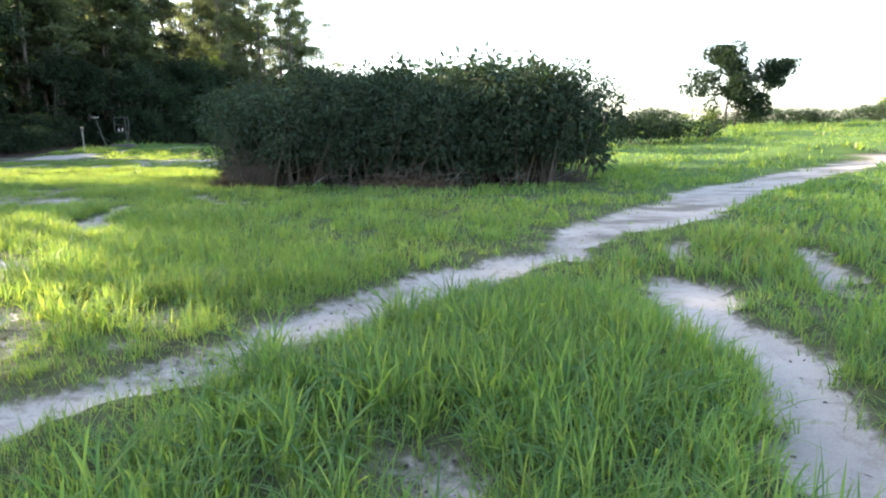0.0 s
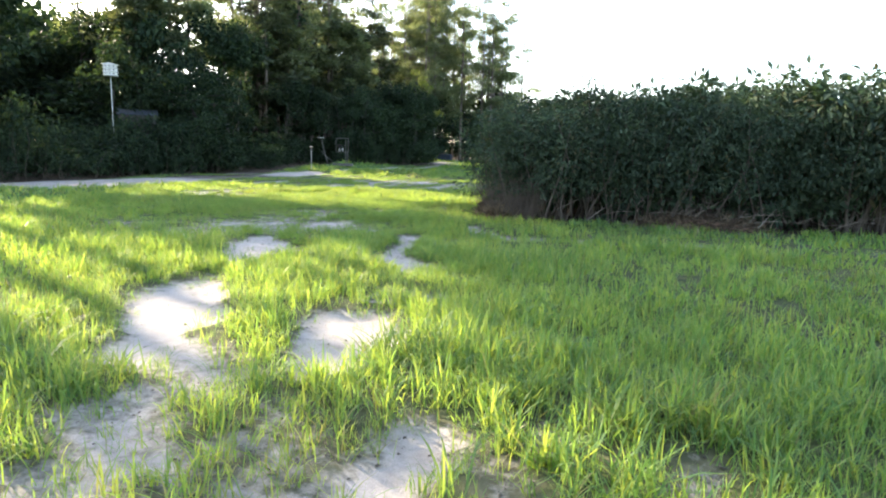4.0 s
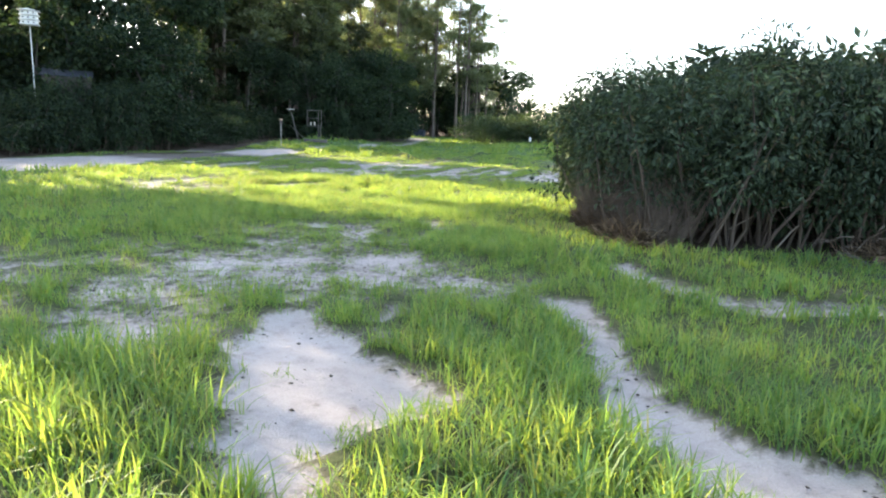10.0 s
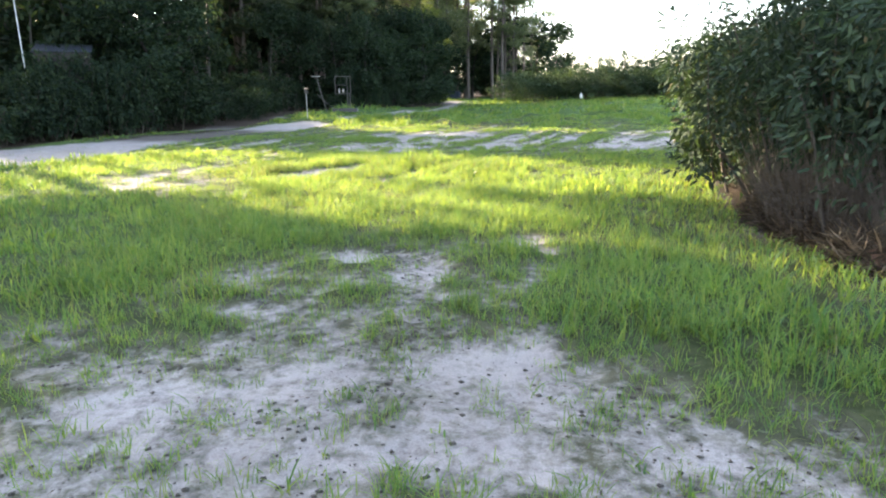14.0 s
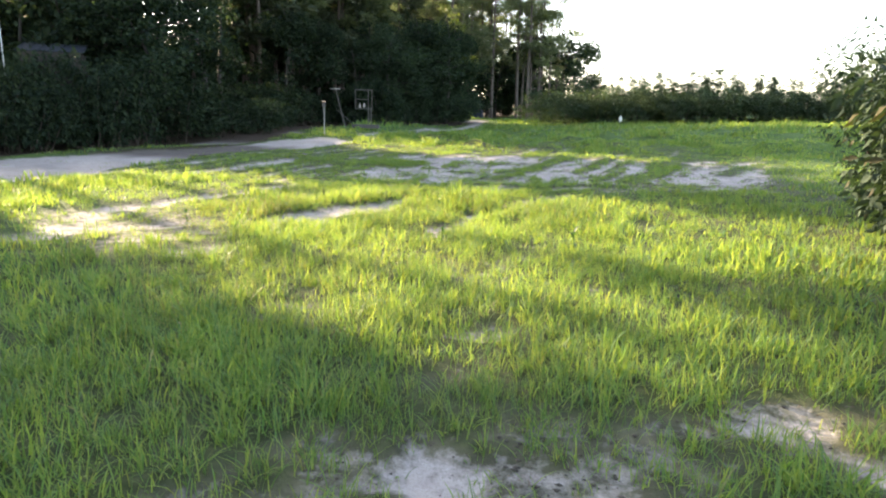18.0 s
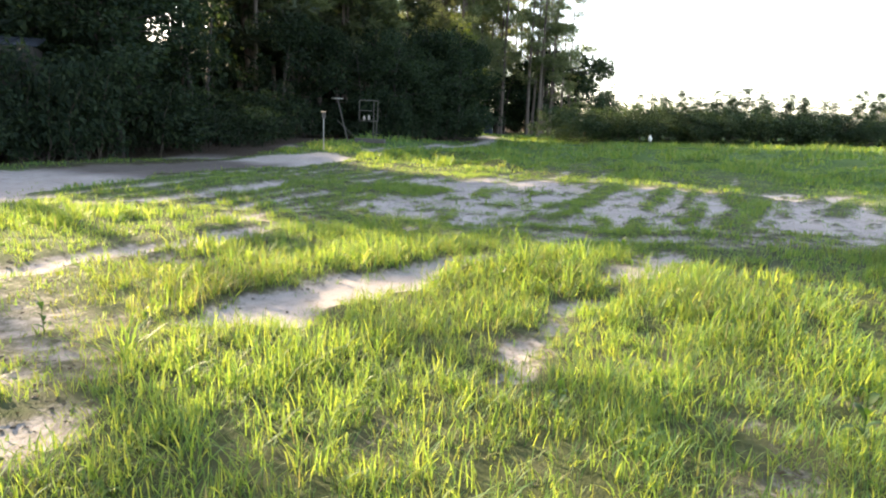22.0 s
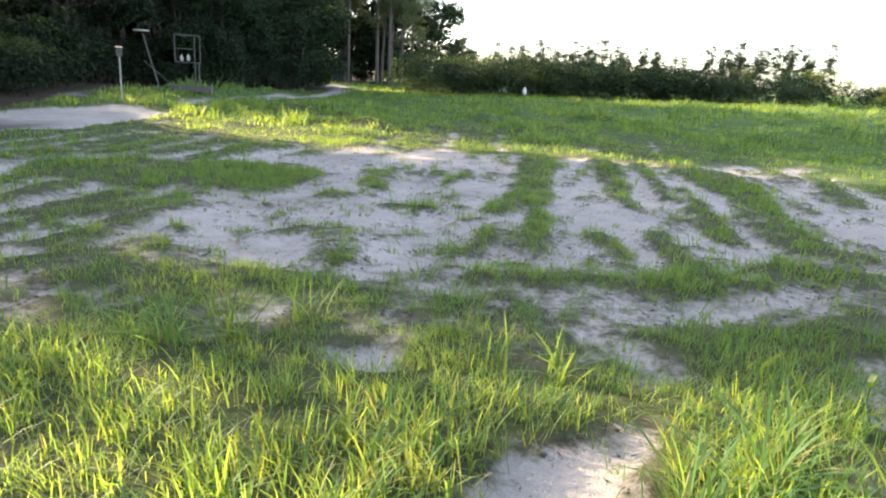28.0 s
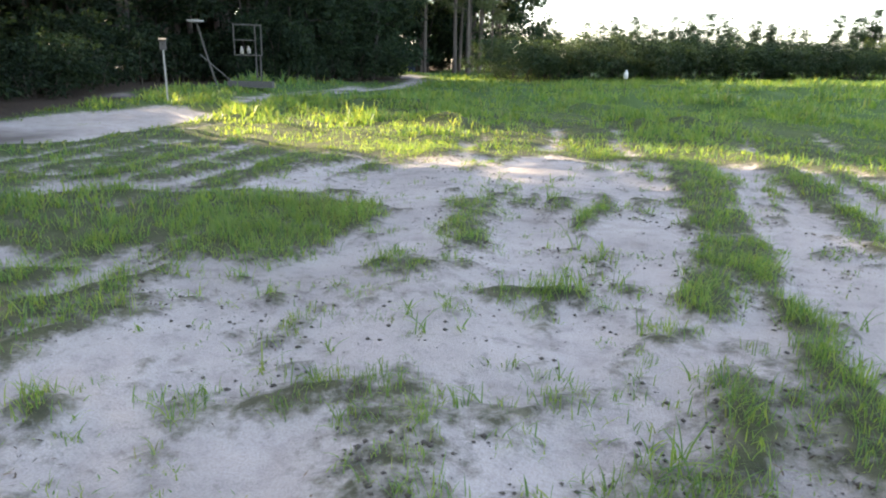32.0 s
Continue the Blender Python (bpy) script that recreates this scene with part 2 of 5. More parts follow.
trail(0.6, 0.2, (-8.7, 17.3, 0.12), (-8.4, 16.2, 0.16))
trail(0.3, 0.15, (-12.75, 18.8, 0.1), (-12.45, 19.3, 0.1))
trail(0.08, 0.15, (-17.4, 21.6, 0.2), (-16.7, 24.0, 0.22), (-16.5, 25.2, 0.25), (-16.5, 26.4, 0.2))
trail(0.2, 0.2, (-12.2, 21.4, 0.14), (-12.0, 22.7, 0.16))
trail(0.14, 0.2, (-11.7, 24.4, 0.22), (-11.3, 25.3, 0.3), (-10.9, 26.2, 0.25))
trail(0.2, 0.2, (-12.6, 26.8, 0.14), (-12.2, 26.3, 0.14))
trail(0.1, 0.2, (-11.7, 27.4, 0.14), (-10.8, 28.2, 0.16))
trail(0.3, 0.4, (-23.4, 45.5, 0.35), (-23.4, 52, 0.6), (-22.6, 63, 0.6))
trail(0.12, 0.4, (-22.4, 63, 0.4), (-22.4, 71, 0.9), (-24.6, 78, 1.0), (-31, 92, 1.0))
trail(0.2, 0.2, (-13.9, 38.4, 0.15), (-13.6, 43, 0.1))
trail(0.2, 0.2, (-12.6, 38.4, 0.15), (-12.2, 43.5, 0.1))
trail(0.25, 0.2, (-15.4, 37.4, 0.14), (-15.3, 41, 0.1))
trail(0.25, 0.2, (-10.1, 38.4, 0.16), (-9.4, 42.5, 0.1))
trail(0.25, 0.2, (-8.6, 38.4, 0.18), (-7.6, 43, 0.1))
# green strips and tufts in the bare field
strip(1.0, 0.12, (-11.2, 40.5, 0.4), (-12.0, 35.3, 0.34), (-12.45, 31.8, 0.28))
strip(0.85, 0.12, (-12.35, 31.8, 0.16), (-12.6, 29.6, 0.14))
strip(0.75, 0.15, (-12.65, 32.0, 0.14), (-13.0, 30.7, 0.16))
strip(0.45, 0.3, (-12.7, 30.0, 0.3), (-13.0, 28.2, 0.35))
strip(0.85, 0.14, (-10.1, 39, 0.26), (-10.5, 35.6, 0.24), (-10.95, 32.9, 0.2), (-11.05, 31.5, 0.14))
strip(0.75, 0.14, (-9.4, 38, 0.22), (-9.9, 34.6, 0.16), (-10.25, 32.7, 0.12))
strip(0.75, 0.16, (-11.9, 30.0, 0.14), (-11.85, 28.6, 0.18))
strip(0.75, 0.16, (-11.2, 30.0, 0.14), (-11.35, 28.6, 0.2))
strip(0.9, 0.16, (-8.4, 39.5, 0.5), (-8.7, 35.6, 0.36), (-8.9, 33.8, 0.22))
strip(0.95, 0.12, (-9.7, 33.6, 0.14), (-10.2, 31.3, 0.2), (-10.4, 29.9, 0.18))
strip(0.9, 0.16, (-7.9, 36.6, 0.3), (-8.8, 33, 0.36), (-9.5, 30.9, 0.34), (-9.7, 29.6, 0.3))
strip(0.8, 0.2, (-6.3, 38.4, 0.3), (-6.5, 36.2, 0.2))
strip(0.8, 0.2, (-5.4, 37.6, 0.3), (-7.0, 33.6, 0.3))
strip(0.5, 0.2, (-14.8, 33.5, 0.26), (-14.65, 31.9, 0.2))
strip(0.42, 0.2, (-15.3, 31.1, 0.12), (-14.6, 31.3, 0.2))
strip(0.75, 0.12, (-14.35, 30.75, 0.1), (-13.85, 30.9, 0.14))
strip(0.45, 0.12, (-13.65, 31.2, 0.1), (-13.4, 31.0, 0.1))
strip(0.6, 0.12, (-13.3, 34.4, 0.1), (-13.4, 33.3, 0.1))
strip(0.4, 0.15, (-13.8, 31.95, 0.1), (-13.6, 31.8, 0.1))
strip(0.5, 0.15, (-15.55, 29.0, 0.16), (-15.0, 29.2, 0.14))
strip(0.42, 0.25, (-14.7, 29.3, 0.22), (-14.5, 28.0, 0.3))
strip(0.5, 0.15, (-14.3, 29.2, 0.12), (-13.9, 29.4, 0.12))
strip(0.4, 0.2, (-13.7, 29.5, 0.12), (-13.7, 28.7, 0.14))
strip(0.7, 0.15, (-13.1, 29.7, 0.12), (-13.3, 28.5, 0.16))
strip(0.65, 0.15, (-12.5, 30.1, 0.12), (-12.7, 29.0, 0.16))
strip(0.95, 0.12, (-16.5, 29.95, 0.2), (-16.95, 29.75, 0.28), (-17.4, 29.3, 0.3))
strip(0.7, 0.2, (-17.2, 36.2, 0.3), (-17.6, 34.6, 0.16))
strip(0.6, 0.2, (-16.2, 37.6, 0.24), (-16.6, 35.2, 0.14))
strip(0.5, 0.2, (-14.9, 38.2, 0.14), (-15.1, 36.0, 0.1))
strip(0.6, 0.2, (-13.0, 38.6, 0.2), (-13.2, 36.4, 0.1))
strip(0.8, 0.2, (-22.3, 35.2, 0.28), (-21.0, 38.4, 0.34), (-19.6, 41.2, 0.4))
strip(0.75, 0.2, (-23.0, 31.6, 0.2), (-22.2, 35.0, 0.24))
strip(0.4, 0.25, (-16.2, 28.2, 0.3), (-15.2, 27.7, 0.3))
strip(0.6, 0.4, (-17.6, 28.0, 0.4), (-15.6, 27.3, 0.45), (-14.0, 27.4, 0.4))
strip(0.6, 0.4, (-13.4, 27.9, 0.35), (-12.0, 28.0, 0.4), (-10.4, 28.6, 0.5), (-8.4, 29.4, 0.6))
strip(0.85, 0.3, (-11.6, 28.1, 0.3), (-10.2, 28.7, 0.4))
for k in range(6):
    strip(1.0, 0.18, (-17.6 - 0.8 * k, 42, 0.3), (-17.95 - 0.8 * k, 33.8 if k < 3 else 27, 0.27))
for k in range(4):
    strip(0.95, 0.18, (-16.7 - 0.8 * k, 30.5, 0.22), (-16.9 - 0.8 * k, 26.8, 0.26))
STRIP_AREA = [(-20.0, 32.4), (-17.6, 33.4), (-16.4, 33.5), (-15.7, 33.3), (-15.7, 32.2), (-15.95, 31.0), (-16.4, 30.9), (-17.1, 31.2), (-17.2, 30.8), (-19.2, 30.8)]


def near_only(measure_to, x, y, pts, soft):
    """1 inside the shape and 0 outside, worked out only round it."""
    r = soft + max([p[2] for p in pts if len(p) > 2] + [0])
    xs, ys = [p[0] for p in pts], [p[1] for p in pts]
    pick = (x > min(xs) - r) & (x < max(xs) + r) & (y > min(ys) - r) & (y < max(ys) + r)
    k = np.zeros(x.shape)
    k[pick] = 1 - step(-soft, soft, measure_to(x[pick], y[pick], pts))
    return k


def cover_at(x, y):
    """How much of the ground grass covers, 0 to 1."""
    wx = x + 0.19 * fbm(x * 1.6, y * 1.6, 11) + 0.12 * fbm(x * 6, y * 6, 12, 2)
    wy = y + 0.19 * fbm(x * 1.6, y * 1.6, 21) + 0.12 * fbm(x * 6, y * 6, 22, 2)
    c = 0.97 + 0.2 * fbm(x * 0.5, y * 0.5, 31) + 0.2 * fbm(x * 2.2, y * 2.2, 41)
    c = np.clip(c, 0.45, 1)
    for pts, value, soft in AREAS:
        k = near_only(poly_dist, wx, wy, pts, soft)
        amount = value * (1 + (1.7 if value < 0.3 else 0.8 if value < 0.6 else 0.45) * fbm(x * 1.5, y * 1.5, 51))
        c = c * (1 - k) + k * np.minimum(c, np.maximum(amount, 0.2 if value > 0.2 else 0.01))
    for pts, value, soft in LINES:
        k = near_only(line_dist, wx, wy, pts, soft)
        c = c * (1 - k) + k * np.minimum(c, value * (1 + 0.7 * fbm(x * 2.1, y * 2.1, 52)))
    vx, vy = x + 0.22 * (wx - x), y + 0.5 * (wy - y)
    ragged = np.clip(1.2 + 1.25 * fbm(x * 5.2, y * 3.2, 53) + 0.5 * fbm(x * 0.9, y * 0.7, 55), 0, 1.6)
    for pts, value, soft in STRIPS:
        k = near_only(line_dist, vx, vy, pts, soft)
        c = np.maximum(c, k * min(1.0, 1.15 * value) * ragged)
    k = 1 - step(-0.15, 0.15, poly_dist(wx, wy, STRIP_AREA))
    c = np.maximum(c, k * (1.0 + 0.5 * fbm(x * 3.2, y * 2.2, 54)))
    # weeds between the drilled rows, in loose strings along them
    inside = step(27.2, 28.4, y) * step(39, 37.5, y) * step(-21, -19.5, x) * step(-5, -6.5, x)
    u = x - 0.16 * (y - 33) - 0.012 * (x + 14) * (y - 33)
    strings = fbm(u * 3.6, y * 0.8, 56) + 0.7 * fbm(x * 7, y * 6, 57, 2)
    c = np.maximum(c, inside * 0.6 * step(0.08, 0.5, strings))
    # under the wood and the thickets little grass grows
    rim = 2.2 * step(47, 44, y) * step(35, 38, y) + 4.0 * step(54, 68, y) * step(76, 73, y)
    wood = step(-27.2 + rim, -28.4 + rim, x) * step(96, 80, y)
    thicket = 1 - step(-0.3, 0.3, poly_dist(wx, wy, THICKET))
    c = c * (1 + (0.75 * fbm(x * 2.6, y * 2.6, 43, 2) + 0.75 * fbm(x * 6.5, y * 6.5, 42, 2)) * step(0.97, 0.55, c))
    return np.clip(c * (1 - wood) * (1 - 0.97 * thicket), 0, 1)


THICKET = [(-6.4, 17.8), (-5.7, 16.3), (-3.0, 16.8), (4.2, 17.6), (4.8, 22), (3.0, 25.6), (-5.7, 25.0), (-6.4, 22)]


def height_at(x, y, c):
    """The lie of the ground."""
    z = 0.05 * fbm(x * 0.22, y * 0.22, 61) + 0.022 * fbm(x * 1.3, y * 1.3, 62) + 0.008 * fbm(x * 5, y * 5, 63, 2)
    z = z + 0.075 * (c - 0.3)
    field = step(26, 29, y) * step(72, 66, y) * step(-27, -24, x)
    z = z + field * 0.025 * np.sin((x + 0.13 * (y - 38)) * 2 * math.pi / 1.8)
    z = z + 0.6 * step(38, 44, y) * step(72, 62, y) * step(-24, -20, x) * np.clip(fbm(x * 0.55, y * 0.4, 64) - 0.1, 0, 1)
    # the field climbs gently far off to one side
    z = z + 0.04 * np.clip(0.8 * x + 0.55 * y - 16, 0, 80)
    z = z + 0.55 * np.exp(-((x - 15) ** 2 / 6 + (y - 26) ** 2 / 3))
    z = z - 0.07 * step(24, 28, y) * step(46, 40, y) * step(-22, -19, x)
    z = z + step(-21, -25.5, x) * (0.22 * step(36, 43, y) + 0.2 * step(43, 50, y)) * step(100, 80, y)
    near = np.exp(-((x + 6) ** 2 + (y - 18) ** 2) / 1e6)
    return z * near


def on_grid(grid, x, y):
    """Values of a grid over the ground sheet at any points."""
    x, y = np.atleast_1d(np.asarray(x, float)), np.atleast_1d(np.asarray(y, float))
    i = np.clip(np.searchsorted(gx, x) - 1, 0, len(gx) - 2)
    j = np.clip(np.searchsorted(gy, y) - 1, 0, len(gy) - 2)
    u, v = (x - gx[i]) / (gx[i + 1] - gx[i]), (y - gy[j]) / (gy[j + 1] - gy[j])
    return (grid[j, i] * (1 - u) + grid[j, i + 1] * u) * (1 - v) + (grid[j + 1, i] * (1 - u) + grid[j + 1, i + 1] * u) * v


def ground_z(x, y):
    return on_grid(Z, x, y)


# ---- materials ----
def material(name, rough=0.8, metal=0.0):
    m = bpy.data.materials.new(name)
    m.use_nodes = True
    b = m.node_tree.nodes["Principled BSDF"]
    b.inputs["Roughness"].default_value, b.inputs["Metallic"].default_value = rough, metal
    return m, m.node_tree, b


def node(tree, kind, **values):
    n = tree.nodes.new(kind)
    for k, v in values.items():
        n.inputs[k].default_value = v
    return n


def noise_tex(tree, scale, detail=4.0, rough=0.6, coords="Object"):
    tc = tree.nodes.new("ShaderNodeTexCoord")
    n = node(tree, "ShaderNodeTexNoise", Scale=scale, Detail=detail, Roughness=rough)
    tree.links.new(tc.outputs[coords], n.inputs["Vector"])
    return n


def ramp(tree, source, stops):
    r = tree.nodes.new("ShaderNodeValToRGB")
    els = r.color_ramp.elements
    while len(els) < len(stops):
        els.new(0.5)
    for e, (p, c) in zip(els, stops):
        e.position, e.color = p, (*c, 1)
    tree.links.new(source, r.inputs["Fac"])
    return r


def mix(tree, fac, a, b, mode="MIX"):
    n = tree.nodes.new("ShaderNodeMix")
    n.data_type, n.blend_type = "RGBA", mode
    for sock, v in ((n.inputs["Factor"], fac), (n.inputs["A"], a), (n.inputs["B"], b)):
        if isinstance(v, (int, float)):
            sock.default_value = v
        elif isinstance(v, tuple):
            sock.default_value = (*v, 1)
        else:
            tree.links.new(v, sock)
    return n.outputs["Result"]


def bump(tree, bsdf, source, strength, distance):
    n = node(tree, "ShaderNodeBump", Strength=strength, Distance=distance)
    tree.links.new(source, n.inputs["Height"])
    tree.links.new(n.outputs["Normal"], bsdf.inputs["Normal"])


def leaf_material(name, dark, mid, light, through, share=0.4, rough=0.5, dead=None, gloss=0.3):
    """Thin leaves that vary from one to the next and let light through."""
    m, t, b = material(name, rough)
    g = t.nodes.new("ShaderNodeNewGeometry")
    info = t.nodes.new("ShaderNodeObjectInfo")
    stops = [(0.0, dark), (0.5, mid), (0.93, light)]
    if dead:
        stops.append((0.97, dead))
    r = ramp(t, g.outputs["Random Per Island"], stops)
    patch = noise_tex(t, 0.9, 3)
    hue = node(t, "ShaderNodeHueSaturation", Saturation=1.0)
    vmap = t.nodes.new("ShaderNodeMapRange")
    vmap.inputs["To Min"].default_value, vmap.inputs["To Max"].default_value = 0.8, 1.2
    t.links.new(info.outputs["Random"], vmap.inputs["Value"])
    t.links.new(vmap.outputs[0], hue.inputs["Value"])
    c = mix(t, 0.5, r.outputs["Color"], ramp(t, patch.outputs["Fac"], [(0.3, (0.55, 0.55, 0.55)), (0.7, (1.3, 1.25, 1.0))]).outputs["Color"], "MULTIPLY")
    t.links.new(c, hue.inputs["Color"])
    t.links.new(hue.outputs["Color"], b.inputs["Base Color"])
    b.inputs["Specular IOR Level"].default_value = gloss
    tr = t.nodes.new("ShaderNodeBsdfTranslucent")
    t.links.new(mix(t, 1.0, hue.outputs["Color"], through, "MULTIPLY"), tr.inputs["Color"])
    ms = node(t, "ShaderNodeMixShader", Fac=share)
    t.links.new(b.outputs[0], ms.inputs[1])
    t.links.new(tr.outputs[0], ms.inputs[2])
    t.links.new(ms.outputs[0], t.nodes["Material Output"].inputs["Surface"])
    return m


def rough_material(name, a, b_, scale, rough=0.85, relief=0.01, fine=18, metal=0.0):
    m, t, b = material(name, rough, metal)
    n, f = noise_tex(t, scale), noise_tex(t, scale * fine, 3)
    c = mix(t, n.outputs["Fac"], a, b_)
    c = mix(t, 0.5, c, ramp(t, f.outputs["Fac"], [(0.3, (0.6, 0.6, 0.6)), (0.7, (1.25, 1.25, 1.25))]).outputs["Color"], "MULTIPLY")
    t.links.new(c, b.inputs["Base Color"])
    bump(t, b, f.outputs["Fac"], 0.6, relief)
    return m


def sand_material():
    """Pale loose sand with damp grey and leaf litter where the grass grows."""
    m, t, b = material("sand_soil", 0.95)
    b.inputs["Specular IOR Level"].default_value = 0.15
    big, mid, fine = noise_tex(t, 0.6), noise_tex(t, 5.0, 5), noise_tex(t, 90.0, 3)
    c = ramp(t, big.outputs["Fac"], [(0.3, (0.31, 0.281, 0.258)), (0.55, (0.392, 0.357, 0.331)), (0.75, (0.44, 0.404, 0.377))]).outputs["Color"]
    c = mix(t, 0.6, c, ramp(t, mid.outputs["Fac"], [(0.3, (0.62, 0.6, 0.58)), (0.48, (1, 1, 1)), (0.7, (1.1, 1.09, 1.07))]).outputs["Color"], "MULTIPLY")
    c = mix(t, 0.5, c, ramp(t, fine.outputs["Fac"], [(0.35, (0.75, 0.74, 0.72)), (0.6, (1.1, 1.1, 1.1))]).outputs["Color"], "MULTIPLY")
    at = t.nodes.new("ShaderNodeAttribute")
    at.attribute_name = "cover"
    soil = ramp(t, mid.outputs["Fac"], [(0.3, (0.045, 0.046, 0.028)), (0.5, (0.09, 0.09, 0.054)), (0.7, (0.16, 0.15, 0.1))]).outputs["Color"]
    grit = noise_tex(t, 11.0, 6, 0.7)
    edge = t.nodes.new("ShaderNodeMath")
    edge.operation = "MULTIPLY_ADD"
    t.links.new(grit.outputs["Fac"], edge.inputs[0])
    edge.inputs[1].default_value = 1.5
    t.links.new(at.outputs["Fac"], edge.inputs[2])
    k = t.nodes.new("ShaderNodeMapRange")
    k.inputs["From Min"].default_value, k.inputs["From Max"].default_value = 0.9, 1.36
    t.links.new(edge.outputs[0], k.inputs["Value"])
    deep = t.nodes.new("ShaderNodeMapRange")
    deep.inputs["From Min"].default_value, deep.inputs["From Max"].default_value = 0.6, 0.88
    t.links.new(at.outputs["Fac"], deep.inputs["Value"])
    thatch = ramp(t, grit.outputs["Fac"], [(0.3, (0.025, 0.036, 0.013)), (0.5, (0.055, 0.068, 0.026)), (0.7, (0.1, 0.11, 0.05))]).outputs["Color"]
    soil = mix(t, deep.outputs[0], soil, thatch)
    c = mix(t, k.outputs[0], c, soil)
    at2 = t.nodes.new("ShaderNodeAttribute")
    at2.attribute_name = "far"
    turf = ramp(t, big.outputs["Fac"], [(0.3, (0.042, 0.085, 0.02)), (0.7, (0.08, 0.13, 0.03))]).outputs["Color"]
    c = mix(t, at2.outputs["Fac"], c, turf)
    at3 = t.nodes.new("ShaderNodeAttribute")
    at3.attribute_name = "litter"
    litter = ramp(t, grit.outputs["Fac"], [(0.3, (0.022, 0.017, 0.012)), (0.55, (0.055, 0.04, 0.028)), (0.75, (0.11, 0.08, 0.055))]).outputs["Color"]
    c = mix(t, at3.outputs["Fac"], c, litter)
    t.links.new(c, b.inputs["Base Color"])
    add = mix(t, 0.35, mid.outputs["Fac"], fine.outputs["Fac"])
    add = mix(t, 0.3, add, grit.outputs["Fac"])
    bump(t, b, add, 0.9, 0.05)
    return m


SAND = sand_material()
GRASS = leaf_material("grass_blade", (0.05, 0.132, 0.054), (0.077, 0.172, 0.066), (0.118, 0.21, 0.08), (3.7, 2.4, 0.8), 0.5, 0.55)
DRY = leaf_material("dry_grass_blade", (0.12, 0.155, 0.05), (0.18, 0.195, 0.07), (0.24, 0.24, 0.11), (1.5, 1.55, 0.7), 0.42, 0.6, (0.3, 0.265, 0.15))
SHRUB = leaf_material("shrub_leaf", (0.027, 0.044, 0.033), (0.042, 0.064, 0.046), (0.066, 0.094, 0.064), (1.3, 1.5, 0.6), 0.2, 0.7, (0.075, 0.07, 0.042), 0.09)
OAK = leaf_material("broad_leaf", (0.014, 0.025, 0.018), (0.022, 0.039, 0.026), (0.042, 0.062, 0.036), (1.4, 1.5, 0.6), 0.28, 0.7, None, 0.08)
HEDGE = leaf_material("hedge_leaf", (0.026, 0.045, 0.033), (0.042, 0.067, 0.046), (0.07, 0.1, 0.062), (1.6, 1.6, 0.6), 0.32, 0.7, None, 0.08)
# haze glow is put into the lighter needle colour, the wood's shade into the darker
HAZE_NEEDLE = leaf_material("hazy_pine_needle", (0.08, 0.11, 0.068), (0.12, 0.155, 0.095), (0.165, 0.195, 0.12), (1.6, 1.5, 0.8), 0.5, 0.55)
SHADE_NEEDLE = leaf_material("shaded_pine_needle", (0.034, 0.049, 0.031), (0.052, 0.071, 0.043), (0.08, 0.099, 0.06), (1.5, 1.4, 0.7), 0.36, 0.6)
YELLOW = leaf_material("young_leaf", (0.075, 0.11, 0.03), (0.11, 0.15, 0.04), (0.16, 0.19, 0.06), (1.4, 1.4, 0.6), 0.45, 0.5)
BARK = rough_material("bark", (0.022, 0.019, 0.016), (0.05, 0.043, 0.036), 3.0)
PINE_BARK = rough_material("pine_bark", (0.07, 0.055, 0.045), (0.15, 0.12, 0.1), 2.0, 0.9, 0.03)
STEM = rough_material("dry_stem", (0.035, 0.028, 0.022), (0.1, 0.08, 0.062), 4.0)
TWIG = rough_material("grey_twig", (0.1, 0.085, 0.07), (0.22, 0.19, 0.155), 5.0)
STRAW = leaf_material("pine_straw", (0.06, 0.047, 0.036), (0.12, 0.092, 0.07), (0.23, 0.18, 0.135), (1, 0.8, 0.6), 0.15, 0.8)
CLOD = rough_material("dark_clod", (0.04, 0.036, 0.028), (0.12, 0.1, 0.075), 8.0)
CLAY = rough_material("red_clay", (0.12, 0.065, 0.042), (0.24, 0.145, 0.095), 3.0, 0.95, 0.04)
WHITE = rough_material("white_paint", (0.66, 0.66, 0.64), (0.8, 0.8, 0.78), 3.0, 0.5, 0.002)
GREY_WOOD = rough_material("weathered_wood", (0.06, 0.055, 0.05), (0.12, 0.112, 0.1), 5.0, 0.85, 0.004)
PALE_POST = rough_material("pale_post", (0.3, 0.28, 0.25), (0.44, 0.42, 0.38), 4.0, 0.7, 0.003)
STEEL = rough_material("galvanised_steel", (0.42, 0.44, 0.46), (0.6, 0.62, 0.64), 6.0, 0.45, 0.001, 10, 0.8)
ROOF = rough_material("sheet_roof", (0.016, 0.021, 0.03), (0.05, 0.06, 0.075), 1.5, 0.7, 0.004, 10, 0.0)
ROOF.node_tree.nodes["Principled BSDF"].inputs["Specular IOR Level"].default_value = 0.08
# near-black colour for the shade inside the nest holes
HOLE_SHADE = rough_material("hole_shade", (0.02, 0.02, 0.02), (0.05, 0.05, 0.05), 5.0, 0.8, 0.002)


# ---- ground: one sheet to the horizon ----
def spaced(a, b, fine, far, grow=1.22):
    left, right, s = [a], [b], fine
    while right[-1] < far:
        s *= grow
        left.append(left[-1] - s)
        right.append(right[-1] + s)
    return np.array(left[::-1] + list(np.arange(a + fine, b - fine / 2, fine)) + right)


